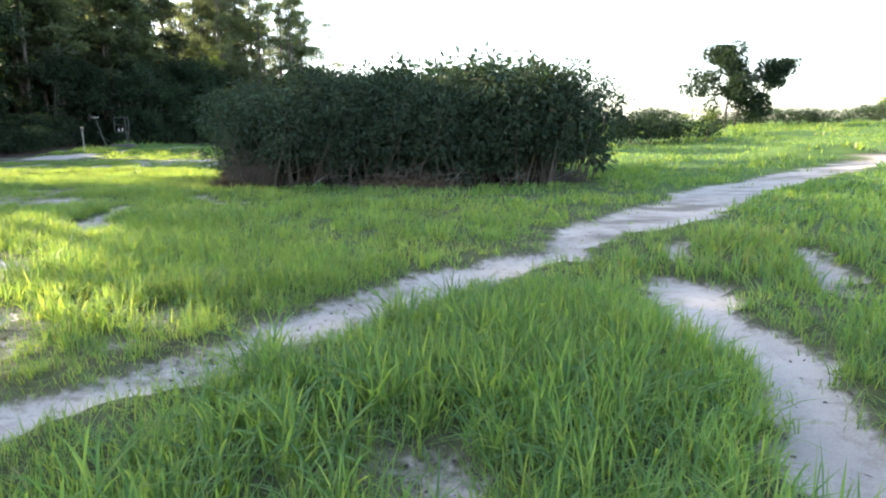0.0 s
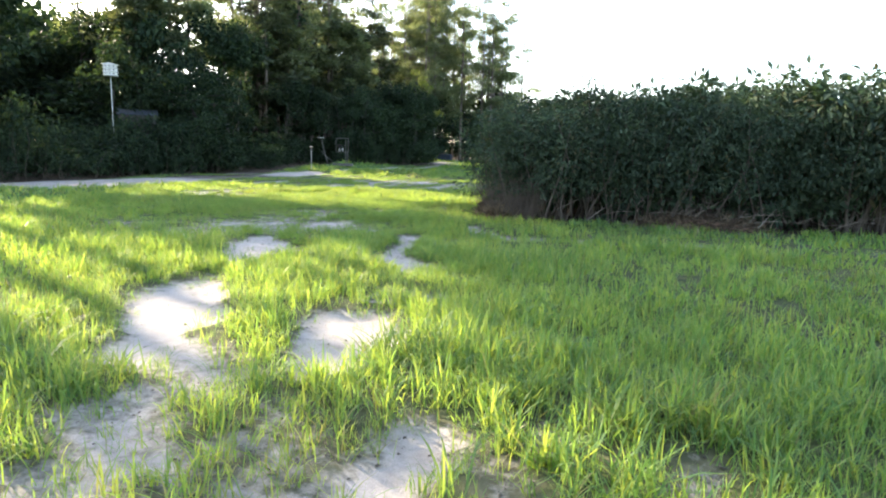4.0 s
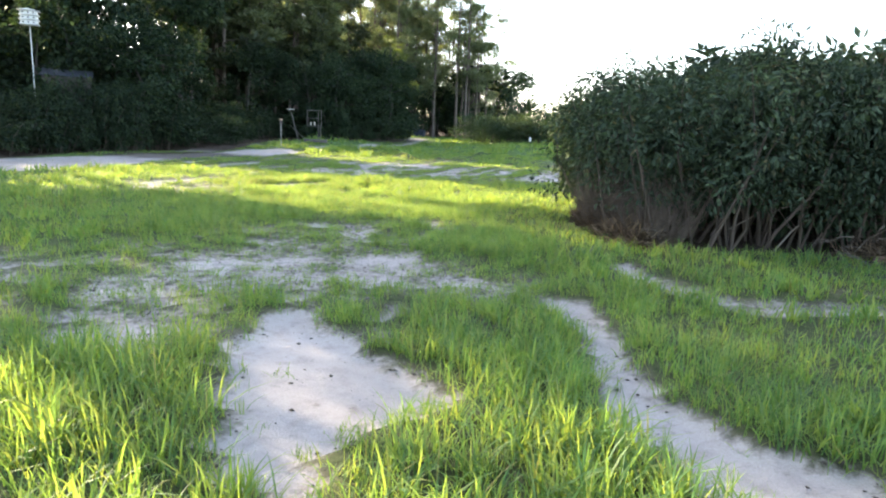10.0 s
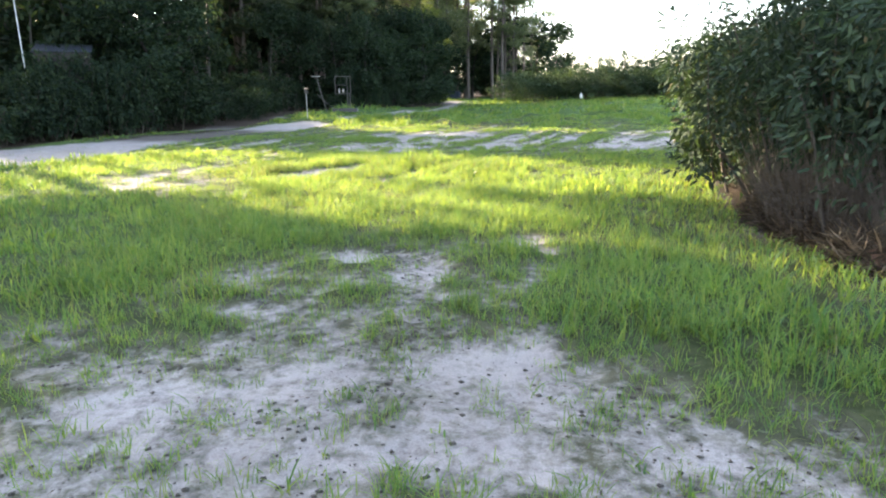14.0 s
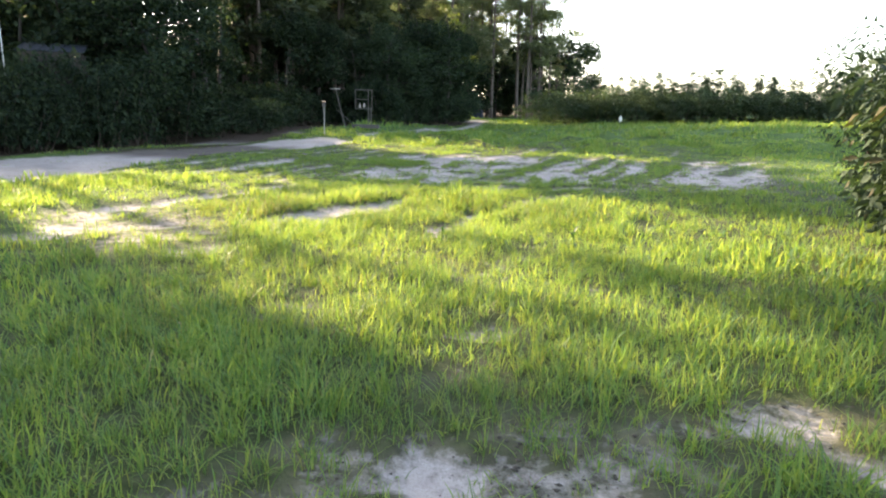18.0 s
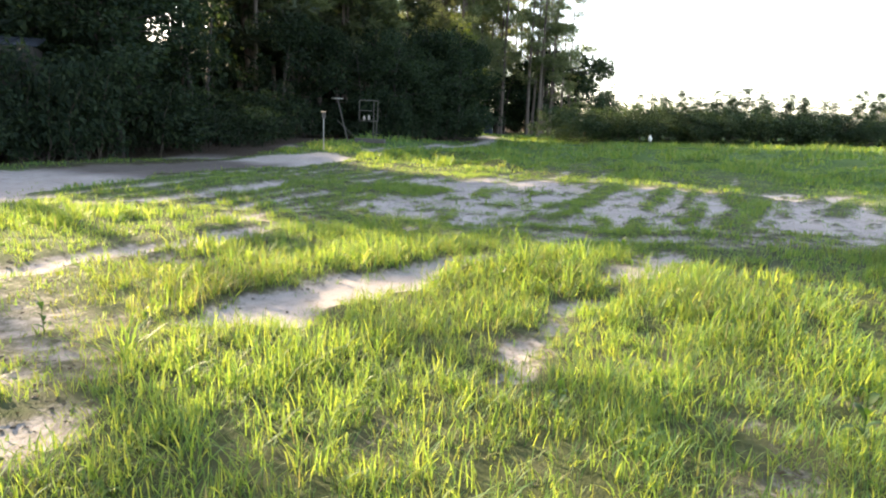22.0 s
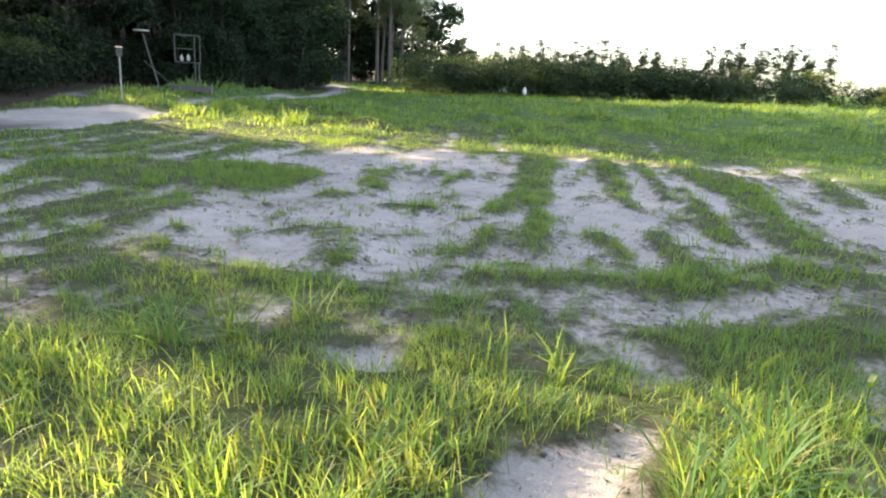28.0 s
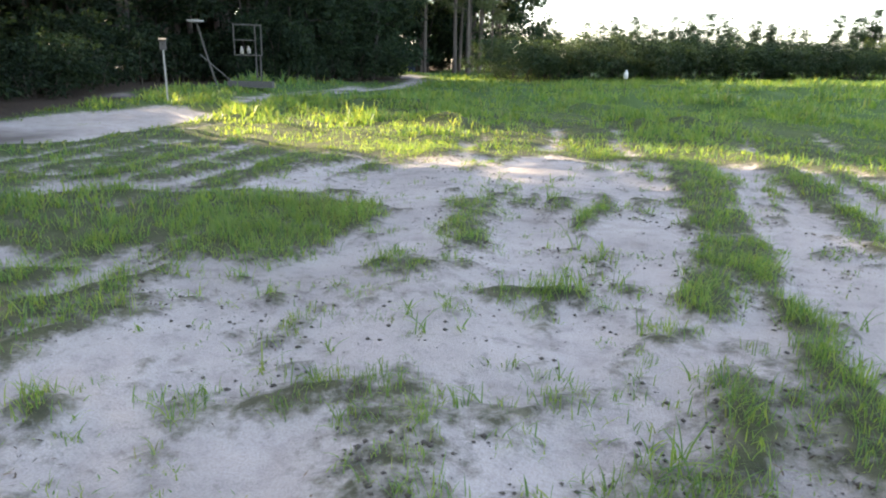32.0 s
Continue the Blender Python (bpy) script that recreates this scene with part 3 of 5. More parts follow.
gx, gy = spaced(-27.0, 8.0, 0.115, 2600, 1.18), spaced(-1.0, 44.0, 0.115, 2600, 1.18)
X, Y = np.meshgrid(gx, gy)
C = cover_at(X, Y)
Z = height_at(X, Y, C)
cols = len(gx)
idx = (np.arange(len(gy) - 1)[:, None] * cols + np.arange(cols - 1)[None, :]).ravel()
ground_mesh = array_mesh("ground", np.stack([X.ravel(), Y.ravel(), Z.ravel()], 1), [np.stack([idx, idx + 1, idx + 1 + cols, idx + cols], 1)])
away = line_dist(X, Y, [(0, 4, 0), (-13, 30, 0), (-15, 40, 0)])
wx, wy = X + 0.3 * fbm(X, Y, 71), Y + 0.3 * fbm(X, Y, 72)
litter = np.maximum(1 - step(-0.2, 0.5, poly_dist(wx, wy, THICKET)), step(-24.8, -25.6, wx) * step(47, 44, Y) * step(36, 40, Y))
litter = np.maximum(litter, step(-26.8 + 4.0 * step(54, 68, wy) * step(76, 73, wy), -28 + 4.0 * step(54, 68, wy) * step(76, 73, wy), wx))
rutted = 1 - step(-0.2, 0.25, line_dist(wx, wy, [(1.4, 7.9, 0.2), (4, 11.6, 0.6), (11, 19.6, 0.8), (26, 30.4, 0.8)]))
# dark line on the path's upper edge: litter tone with the ledge's shadow painted in
rutted = np.maximum(rutted, 1 - step(-0.1, 0.15, line_dist(wx, wy, [(-3.4, 3.1, 0.06), (-2.0, 4.0, 0.1), (-1.3, 4.7, 0.12), (-0.4, 5.9, 0.08)])))
litter = np.maximum(litter, 0.6 * rutted * np.clip(0.2 + 1.6 * fbm(X * 1.1, Y * 2.4, 73), 0, 1))
# road sand darkened below the wood: litter and tree shade painted as one tone
litter = np.maximum(litter, 0.75 * step(-22.0, -23.4, wx) * step(29.5, 31.5, wy) * step(38.5, 36.5, wy))
drilled = step(26.5, 28.5, Y) * step(40, 38, Y) * step(-23, -21, X) * step(-3, -5, X)
bare = C * (1 - 0.2 * drilled)
for key, values in (("cover", bare), ("far", step(4, 13, away) * step(0.25, 0.6, bare)), ("litter", litter)):
    ground_mesh.attributes.new(key, "FLOAT", "POINT").data.foreach_set("value", values.ravel().astype(np.float32))
ground_mesh.materials.append(SAND)
ground = tagged(new("ground", smooth(ground_mesh)), "pale sandy soil with bare tracks and thin grass cover", "ground", kind="structure")

# ---- grass ----


def blades(x, y, z, tall, wide, seed, segments=3, arch=0.75):
    """Curved tapering blades at the points; a mesh."""
    rng = np.random.default_rng(seed)
    n = len(x)
    a = rng.uniform(0, 2 * math.pi, n)
    lean = rng.uniform(0.1, 1.0, n) ** 1.2 * arch
    twist = a + math.pi / 2 + rng.normal(0, 0.5, n)
    sx, sy = np.cos(twist) * wide / 2, np.sin(twist) * wide / 2
    rows = []
    for k in range(segments + 1):
        s = k / segments
        out = tall * (0.6 * lean * s + 1.1 * lean * s * s)
        up = tall * (s - 0.5 * lean * s ** 2.4)
        w = (1 - 0.25 * s) if s < 0.99 else 0.0
        px, py, pz = x + np.cos(a) * out, y + np.sin(a) * out, z + up - 0.01
        if k < segments:
            rows += [np.stack([px - sx * w, py - sy * w, pz], 1), np.stack([px + sx * w, py + sy * w, pz], 1)]
        else:
            rows.append(np.stack([px, py, pz], 1))
    per = 2 * segments + 1
    verts = np.stack(rows, 1).reshape(-1, 3)
    base = np.arange(n) * per
    quads = [np.stack([base + 2 * k, base + 2 * k + 1, base + 2 * k + 3, base + 2 * k + 2], 1) for k in range(segments - 1)]
    tips = np.stack([base + 2 * segments - 2, base + 2 * segments - 1, base + 2 * segments], 1)
    return array_mesh("grass", verts, ([np.concatenate(quads)] if quads else []) + [tips])


def grass_zone(label, near, far, density, tall, wide, segments, seed, box, per=12, spread=0.04):
    """Tufts between two distances from the line of the walk."""
    x0, y0, x1, y1 = box
    n = int((x1 - x0) * (y1 - y0) * density / per)
    rng = np.random.default_rng(seed)
    tx, ty = rng.uniform(x0, x1, n), rng.uniform(y0, y1, n)
    d = line_dist(tx, ty, WALK_AHEAD) + rng.normal(0, 0.4, n)
    c = on_grid(C, tx, ty)
    keep = (d >= near) & (d < far) & (rng.uniform(0, 1, n) < np.clip(c * 1.05, 0, 1) ** 1.15)
    tx, ty, c = tx[keep], ty[keep], c[keep]
    rank = 0.86 + 0.5 * fbm(tx * 0.8, ty * 0.8, 81) + 0.25 * fbm(tx * 0.2, ty * 0.2, 82)
    rank = rank * (1 - 0.36 * step(25.6, 27, ty) * step(42, 39, ty)) * (1 - 0.3 * np.exp(-((tx + 11) ** 2 + (ty - 20) ** 2) / 12))
    rank = rank * (1 + 0.6 * np.exp(-((tx + 12.3) ** 2 / 0.5 + (ty - 24.6) ** 2 / 1.2)))
    rank = rank * (1 + 0.55 * np.exp(-((tx - 0.5) ** 2 / 1.0 + (ty - 3.6) ** 2 / 1.6))) * (1 - 0.45 * np.exp(-(line_dist(tx, ty, EARLY_TRACK) / 0.5) ** 2))
    rank = rank * (1 + 1.5 * step(38, 42, ty) * np.clip(fbm(tx * 0.6, ty * 0.45, 83), -0.45, 1))
    rank = rank * (1 + 0.16 * step(15, 10, ty)) * (1 - 0.4 * np.exp(-((tx + 9.7) ** 2 / 5 + (ty - 14.6) ** 2 / 7)))
    tuft = rng.uniform(0.7, 1.3, len(tx)) * (0.42 + 0.62 * c) * rank
    x = np.repeat(tx, per) + rng.normal(0, spread, len(tx) * per)
    y = np.repeat(ty, per) + rng.normal(0, spread, len(tx) * per)
    t = np.repeat(tuft, per) * tall * rng.uniform(0.5, 1.15, len(x))
    w = wide * rng.uniform(0.6, 1.3, len(x)) * np.repeat(np.clip(tuft, 0.6, 1.2), per)
    z = ground_z(x, y)
    dry = rng.uniform(0, 1, len(x)) < np.clip(0.06 + 0.5 * np.clip(fbm(x * 0.45, y * 0.45, 91) + 0.75 * np.exp(-((x + 13) ** 2 / 22 + (y - 22) ** 2 / 18)), 0, 1) - 0.1, 0.03, 0.6)
    for pick, mat, text in ((~dry, GRASS, label), (dry, DRY, "dry yellowing " + label)):
        if pick.sum() > 3:
            me = blades(x[pick], y[pick], z[pick], t[pick], w[pick], seed + 1, segments)
            me.materials.append(mat)
            tagged(new("grass", me), text, "grass", kind="stuff")


EARLY_TRACK = [(-3.6, 2.0, 0.3), (-2.0, 3.4, 0.3), (-0.75, 5.0, 0.4), (1.4, 7.5, 0.4), (4, 11.2, 0.8)]
WALK_AHEAD = [(0.5, 2.5, 0), (-4.8, 6, 0), (-8.8, 13, 0), (-12.8, 22, 0), (-14.5, 31, 0)]
grass_zone("fresh green grass blades growing on sand", -1, 2.8, 1500, 0.225, 0.0086, 3, 100, (-19, 1.4, 5, 35))
grass_zone("fresh green grass blades on the meadow", 2.8, 7.5, 440, 0.22, 0.0155, 2, 110, (-24, 1.4, 9, 40), 10, 0.055)
grass_zone("green meadow grass", 7.5, 20.0, 96, 0.23, 0.034, 2, 120, (-27, -2, 22, 52), 8, 0.12)
grass_zone("green grass of the far meadow", 20.0, 62.0, 21, 0.3, 0.06, 2, 130, (-27, 10, 62, 84), 8, 0.2)


# ---- plants ----
def tube(points, radii, sides=7):
    """A tapering tube through the points; vertices and quads."""
    pts = np.array(points, float)
    ring = np.linspace(0, 2 * math.pi, sides, endpoint=False)
    verts = []
    for i, p in enumerate(pts):
        d = pts[min(i + 1, len(pts) - 1)] - pts[max(i - 1, 0)]
        d /= np.linalg.norm(d) + 1e-9
        u = np.cross(d, (0.31, 0.95, 0.05) if abs(d[2]) > 0.7 else (0, 0, 1))
        u /= np.linalg.norm(u)
        v = np.cross(d, u)
        verts.append(p + radii[i] * (np.cos(ring)[:, None] * u + np.sin(ring)[:, None] * v))
    verts = np.concatenate(verts)
    faces = []
    for i in range(len(pts) - 1):
        for k in range(sides):
            faces.append((i * sides + k, i * sides + (k + 1) % sides, (i + 1) * sides + (k + 1) % sides, (i + 1) * sides + k))
    return verts, np.array(faces)


def tube_mesh(name, points, radii, sides=7):
    v, f = tube(points, radii, sides)
    return smooth(array_mesh(name, v, [f]))


def many_tubes(name, stems, sides=5):
    vs, fs, off = [], [], 0
    for pts, radii in stems:
        v, f = tube(pts, radii, sides)
        vs.append(v)
        fs.append(f + off)
        off += len(v)
    return smooth(array_mesh(name, np.concatenate(vs), [np.concatenate(fs)]))


def leaves(centres, out, length, width, seed, droop=0.3, fold=0.25, rich=False):
    """Leaves at the centres, pointing along out with scatter; two or four faces each."""
    rng = np.random.default_rng(seed)
    n = len(centres)
    d = out + rng.normal(0, 0.55, (n, 3))
    d[:, 2] -= droop
    d /= np.linalg.norm(d, axis=1)[:, None] + 1e-9
    side = np.cross(d, rng.normal(0, 1, (n, 3)) + (0, 0, 1.2))
    side /= np.linalg.norm(side, axis=1)[:, None] + 1e-9
    up = np.cross(side, d)
    L = (length * rng.uniform(0.6, 1.3, n))[:, None]
    W = (width * rng.uniform(0.7, 1.3, n))[:, None] / 2
    a, b = centres, centres + d * L - up * L * 0.12
    base = np.arange(n)
    if not rich:
        m = centres + d * L * 0.45 + up * W * fold
        l, r = m + side * W, m - side * W
        verts = np.stack([a, l, b, r], 1).reshape(-1, 3)
        base = base * 4
        return verts, [np.stack([base, base + 1, base + 2], 1), np.stack([base, base + 2, base + 3], 1)]
    m1, m2 = centres + d * L * 0.3 + up * W * fold, centres + d * L * 0.68 + up * W * fold * 0.6
    verts = np.stack([a, m1 + side * W, m2 + side * W * 0.8, b, m2 - side * W * 0.8, m1 - side * W], 1).reshape(-1, 3)
    base = base * 6
    return verts, [np.stack([base, base + 1, base + 2, base + 3], 1), np.stack([base, base + 3, base + 4, base + 5], 1)]


def clumps(rng, centres, sizes, count, flat=0.75):
    """Leaf places scattered in flattened clumps; places and outward ways."""
    pick = rng.choice(len(centres), count, p=sizes ** 2 / (sizes ** 2).sum())
    way = rng.normal(0, 1, (count, 3))
    way /= np.linalg.norm(way, axis=1)[:, None]
    r = sizes[pick][:, None] * rng.uniform(0.35, 1.0, (count, 1)) ** 0.5
    return centres[pick] + way * r * (1, 1, flat), way


def broad_tree(seed, tall, spread, count, low=0.08, leaf=0.17, mat=None, lean=0.0):
    """A leafy tree: trunk, limbs and an uneven crown that may reach the ground."""
    rng = np.random.default_rng(seed)
    thing = new("tree")
    h = [0, 0.25, 0.5, 0.75, 0.95]
    pts = [(0.15 * rng.normal() * s * 3 + lean * s * s, 0.15 * rng.normal() * s * 3, tall * s - (0.15 if s == 0 else 0)) for s in h]
    r0 = 0.013 * tall + 0.03
    part("trunk", tube_mesh("trunk", pts, [r0 * (1 - 0.88 * s) for s in h]), BARK, thing)
    cents, sizes = [], []
    for k in range(9):
        s = rng.uniform(low + 0.1, 0.9)
        a = k * 2.4 + rng.uniform(-0.4, 0.4)
        reach = spread * (0.55 + 0.55 * math.sin(math.pi * min(1, (s + 0.12)))) * rng.uniform(0.7, 1.1)
        start = np.array([np.interp(s, h, [p[i] for p in pts]) for i in range(3)])
        tip = start + (math.cos(a) * reach, math.sin(a) * reach, rng.uniform(-0.02, 0.14) * tall)
        mid = (start + tip) / 2 + (0, 0, 0.03 * tall)
        part("limb", tube_mesh("limb", [start, mid, tip], [r0 * 0.42 * (1 - 0.6 * s), r0 * 0.22, 0.01], 5), BARK, thing)
        for u in (0.35, 0.6, 0.8, 1.0, 1.1):
            cents.append(start + (tip - start) * u + rng.normal(0, 0.09 * spread, 3))
            sizes.append(rng.uniform(0.16, 0.34) * spread)
    for k in range(14):
        a, s = rng.uniform(0, 2 * math.pi), rng.uniform(low, 1.0)
        reach = spread * 0.85 * math.sin(math.pi * (0.18 + 0.8 * s)) ** 0.7 * rng.uniform(0.5, 1.1)
        cents.append(np.array([math.cos(a) * reach + lean * s * s, math.sin(a) * reach, tall * s]))
        sizes.append(rng.uniform(0.14, 0.3) * spread)
    cents, sizes = np.array(cents), np.array(sizes)
    cents[:, 2] = np.maximum(cents[:, 2], sizes * 0.6 + low * tall * 0.5)
    p, way = clumps(rng, cents, sizes, count)
    p[:, 2] = np.maximum(p[:, 2], rng.uniform(0.05, 0.5, len(p)))
    v, f = leaves(p, way, leaf, leaf * 0.6, seed + 1, 0.35)
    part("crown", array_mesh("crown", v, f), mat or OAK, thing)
    return thing


def pine_tree(seed, tall, count, bare=0.55, lean=0.0, mat=None, needle=(0.5, 0.15)):
    """A tall pine with a bare trunk and ragged tufts at the top."""
    rng = np.random.default_rng(seed)
    thing = new("pine_tree")
    h = [0, 0.3, 0.6, 0.85, 1.0]
    pts = [(lean * s * s + 0.06 * rng.normal(), 0.06 * rng.normal(), tall * s - (0.2 if s == 0 else 0)) for s in h]
    r0 = 0.0085 * tall
    part("trunk", tube_mesh("trunk", pts, [r0 * (1 - 0.85 * s) for s in h], 8), PINE_BARK, thing)
    cents, sizes = [], []
    for k in range(11):
        s = bare + (0.97 - bare) * (k + rng.uniform(0, 1)) / 11
        a = k * 2.4 + rng.uniform(-0.5, 0.5)
        reach = tall * 0.13 * (1.12 - s) ** 0.6 * rng.uniform(0.5, 1.5)
        start = np.array([np.interp(s, h, [p[i] for p in pts]) for i in range(3)])
        tip = start + (math.cos(a) * reach, math.sin(a) * reach, rng.uniform(-0.03, 0.05) * tall)
        part("limb", tube_mesh("limb", [start, (start + tip) / 2 + (0, 0, 0.1), tip], [r0 * 0.3, r0 * 0.18, 0.012], 4), PINE_BARK, thing)
        for u in (0.4, 0.6, 0.8, 1.0):
            cents.append(start + (tip - start) * u + rng.normal(0, 0.25, 3))
            sizes.append(rng.uniform(0.3, 0.75) * tall / 22)
    p, way = clumps(rng, np.array(cents), np.array(sizes), count, 0.42)
    v, f = leaves(p, way + (0, 0, 0.3), needle[0], needle[1], seed + 1, 0.0, 0.2)
    part("crown", array_mesh("crown", v, f), mat or HAZE_NEEDLE, thing)
    return thing


def shrub(seed, tall, spread, count, leaf=0.11, bottom=0.3, mat=None, rich=True, stems=14, name="shrub"):
    """A many-stemmed shrub: bare stems below, drooping long leaves above."""
    rng = np.random.default_rng(seed)
    thing = new(name)
    cents, sizes = [], []
    for k in range(stems):
        a, r = rng.uniform(0, 2 * math.pi), spread * rng.uniform(0.05, 0.72)
        foot = np.array([math.cos(a) * r, math.sin(a) * r, -0.06])
        b = a + rng.normal(0, 0.7)
        t = tall * rng.uniform(0.62, 0.98)
        tip = foot + (math.cos(b) * spread * 0.45, math.sin(b) * spread * 0.45, t)
        mid = foot * 0.55 + tip * 0.45 + (rng.normal(0, 0.12), rng.normal(0, 0.12), 0.1 * tall)
        q = foot * 0.8 + tip * 0.2 + (rng.normal(0, 0.05), rng.normal(0, 0.05), 0)
        part("stem", tube_mesh("stem", [foot, q, mid, tip], [0.028, 0.023, 0.017, 0.006], 5), STEM, thing)
        for u in (0.45, 0.62, 0.78, 0.92, 1.02):
            if u > bottom * 0.9:
                cents.append(foot + (tip - foot) * u + rng.normal(0, 0.14 * spread, 3) * (1, 1, 0.4))
                sizes.append(rng.uniform(0.16, 0.32) * spread)
    for k in range(26):
        a, u = rng.uniform(0, 2 * math.pi), rng.uniform(bottom, 0.98)
        r = spread * 0.95 * math.sin(math.pi * (0.22 + 0.66 * u)) * rng.uniform(0.75, 1.08)
        cents.append(np.array([math.cos(a) * r, math.sin(a) * r, tall * u]))
        sizes.append(rng.uniform(0.14, 0.28) * spread)
    cents, sizes = np.array(cents), np.array(sizes)
    p, way = clumps(rng, cents, sizes, count)
    p[:, 2] = np.maximum(p[:, 2], rng.uniform(0.1, 0.6, len(p)))
    v, f = leaves(p, way, leaf, leaf * (0.3 if rich else 0.42), seed + 1, 0.6, 0.3, rich)
    part("crown", array_mesh("crown", v, f), mat or SHRUB, thing)
    return thing


def at(x, y, turn=0.0, size=1.0, tall=None, sink=0.0):
    z = float(ground_z(x, y)[0]) - sink
    return pose(x, y, z, 0, 0, turn) @ Matrix.Diagonal((size, size, tall or size, 1))


def plant(models, spots, seed):
    """The models first, then copies of them, at spots (x, y, size, height)."""
    rng = random.Random(seed)
    poses = [at(x, y, rng.uniform(0, 360), s, t) for x, y, s, t in spots]
    for m in poses[len(models):]:
        copy_thing(models[rng.randrange(len(models))], m)
    for ob, m in zip(models, poses):
        ob.matrix_basis = m


# the thicket beside the walk
def tag_all(models, label, category, group):
    for ob in models:
        tagged(ob, label, category, group)
    return models


thicket = tag_all([shrub(200 + k, 3.2, 1.7, 11000, 0.122, 0.34, None, True, 26) for k in range(3)], "dense dark green shrub with drooping leaves and bare brown stems", "shrub", "shrubs of the thicket")
inner = tag_all([shrub(210 + k, 3.2, 1.75, 3600, 0.24, 0.05, None, False, 10) for k in range(3)], "dense dark green shrub inside the thicket", "shrub", "shrubs of the thicket")
rng = random.Random(7)
front, behind = [], []
for k in range(7):
    u = (k + 0.5) / 7
    front.append((-5.3 + 9.4 * u + rng.uniform(-0.2, 0.2), 17.9 + 0.9 * u + rng.uniform(-0.2, 0.25), 1.0 + rng.uniform(-0.08, 0.12), (0.93, 0.97, 1.02, 0.94, 1.03, 1.08, 0.92)[k] + rng.uniform(-0.04, 0.04)))
front += [(-5.0, 19.8, 1.0, 0.94), (-5.1, 22.0, 1.0, 0.9), (-5.3, 23.6, 0.9, 0.84), (-4.6, 24.6, 1.0, 0.9), (-3.2, 25.0, 1.0, 0.95)]
for y0, n in ((19.4, 6), (21.6, 5), (23.8, 5)):
    for k in range(n):
        behind.append((-4.0 + 7.6 * (k + 0.5) / n + rng.uniform(-0.3, 0.3), y0 + rng.uniform(-0.3, 0.3), 1.0 + rng.uniform(-0.06, 0.12), 1.05 + rng.uniform(-0.1, 0.12)))
plant(thicket, front, 3)
behind += [(-4.9, 20.8, 0.8, 0.8), (-5.5, 22.6, 0.75, 0.8), (-5.4, 23.9, 0.72, 0.76), (-4.2, 24.8, 0.85, 0.85)]
plant(inner, behind, 4)

# the wood: leafy trees along its edge, pines behind, with gaps cut along the sun's way to let light patches through;
# trees below y 25 are out of view and shade the meadow
GAPS = [(15.7, 18.3), (24.0, 32.2), (43.0, 47.6), (77.5, 84.0)]


def in_gap(x, y, margin=0.0):
    s = y + 0.456 * (x + 28)
    return any(a - margin < s < b + margin for a, b in GAPS)


def edge_swing(y):
    """How far the wood's edge comes out towards the track."""
    return 4.0 * float(step(54, 68, np.float64(y)))


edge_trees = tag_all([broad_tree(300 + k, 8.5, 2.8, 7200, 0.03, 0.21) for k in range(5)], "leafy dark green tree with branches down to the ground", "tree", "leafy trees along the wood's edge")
rng = random.Random(11)
spots = []
y = 3.0
while y < 71.5:
    x = -29.6 + rng.uniform(-0.7, 0.7) - (2.0 if 44 < y < 58 else 0) + edge_swing(y)
    if not in_gap(x, y, 2.2) and not 21.5 < y < 24.5:
        spots.append((x, y, rng.uniform(0.85, 1.15), rng.uniform(0.8, 1.2) if y < 34 else rng.uniform(0.66, 1.02)))
    y += rng.uniform(2.1, 2.8)
spots += [(-28.2, 69.5, 1.1, 1.15), (-29.5, 72.5, 1.1, 1.2), (-31.5, 66, 1.1, 1.1), (-31, 76, 1.1, 1.1), (-25.4, 70.4, 0.85, 1.1)]
plant(edge_trees, spots, 5)
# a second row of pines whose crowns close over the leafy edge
close_pines = tag_all([pine_tree(360 + k, 15.5, 3000, 0.34 + 0.05 * k, 0.0, HAZE_NEEDLE if k == 2 else SHADE_NEEDLE) for k in range(3)], "pine with a bare straight trunk and a full crown", "pine tree", "pines just inside the wood's edge")
spots = []
y = 8.0
while y < 84:
    x = -34.0 + rng.uniform(-1.6, 1.6)
    if not in_gap(x, y, 3.0):
        spots.append((x, y, rng.uniform(1.1, 1.5), rng.uniform(0.85, 1.15)))
    y += rng.uniform(1.7, 2.6)
plant(close_pines, spots, 57)
back_trees = tag_all([broad_tree(320 + k, 8.5, 2.9, 2200, 0.03, 0.4) for k in range(3)], "leafy dark tree deep in the wood", "tree", "leafy trees deep in the wood")
spots = []
y = 24.0
while y < 108:
    x = -43.0 + rng.uniform(-1.5, 1.5)
    spots.append((x, y, rng.uniform(1.2, 1.5), rng.uniform(0.45, 0.6) if in_gap(x, y, 3) else rng.uniform(1.1, 1.5)))
    y += rng.uniform(3.8, 5.0)
for x0, h0 in ((-39.0, 0.95), (-48.0, 1.5), (-56.0, 1.8)):
    y = 26.0
    while y < 112:
        x = x0 + rng.uniform(-1.5, 1.5)
        if not in_gap(x, y, 3.0):
            spots.append((x, y, rng.uniform(1.1, 1.5), (h0 if y < 52 else 1.6 if x0 > -40 else 0.9) + rng.uniform(-0.3, 0.2)))
        elif x < -46:
            spots.append((x, y, rng.uniform(1.3, 1.5), 1.5 if x < -52 else 1.2 if y < 52 else 0.9))
        y += rng.uniform(4.2, 5.6)
for x, y in ((-34, 22.6), (-20.5, 118), (-27, 117), (-33, 119), (-38, 113), (-45, 118), (-16, 116), (-23.5, 113), (-33, 96), (-27, 100), (-22.5, 101), (-35, 106), (-29.5, 108), (-18.5, 104), (-24.5, 109)):
    spots.append((x, y, rng.uniform(1.0, 1.3), rng.uniform(0.9, 1.3)))
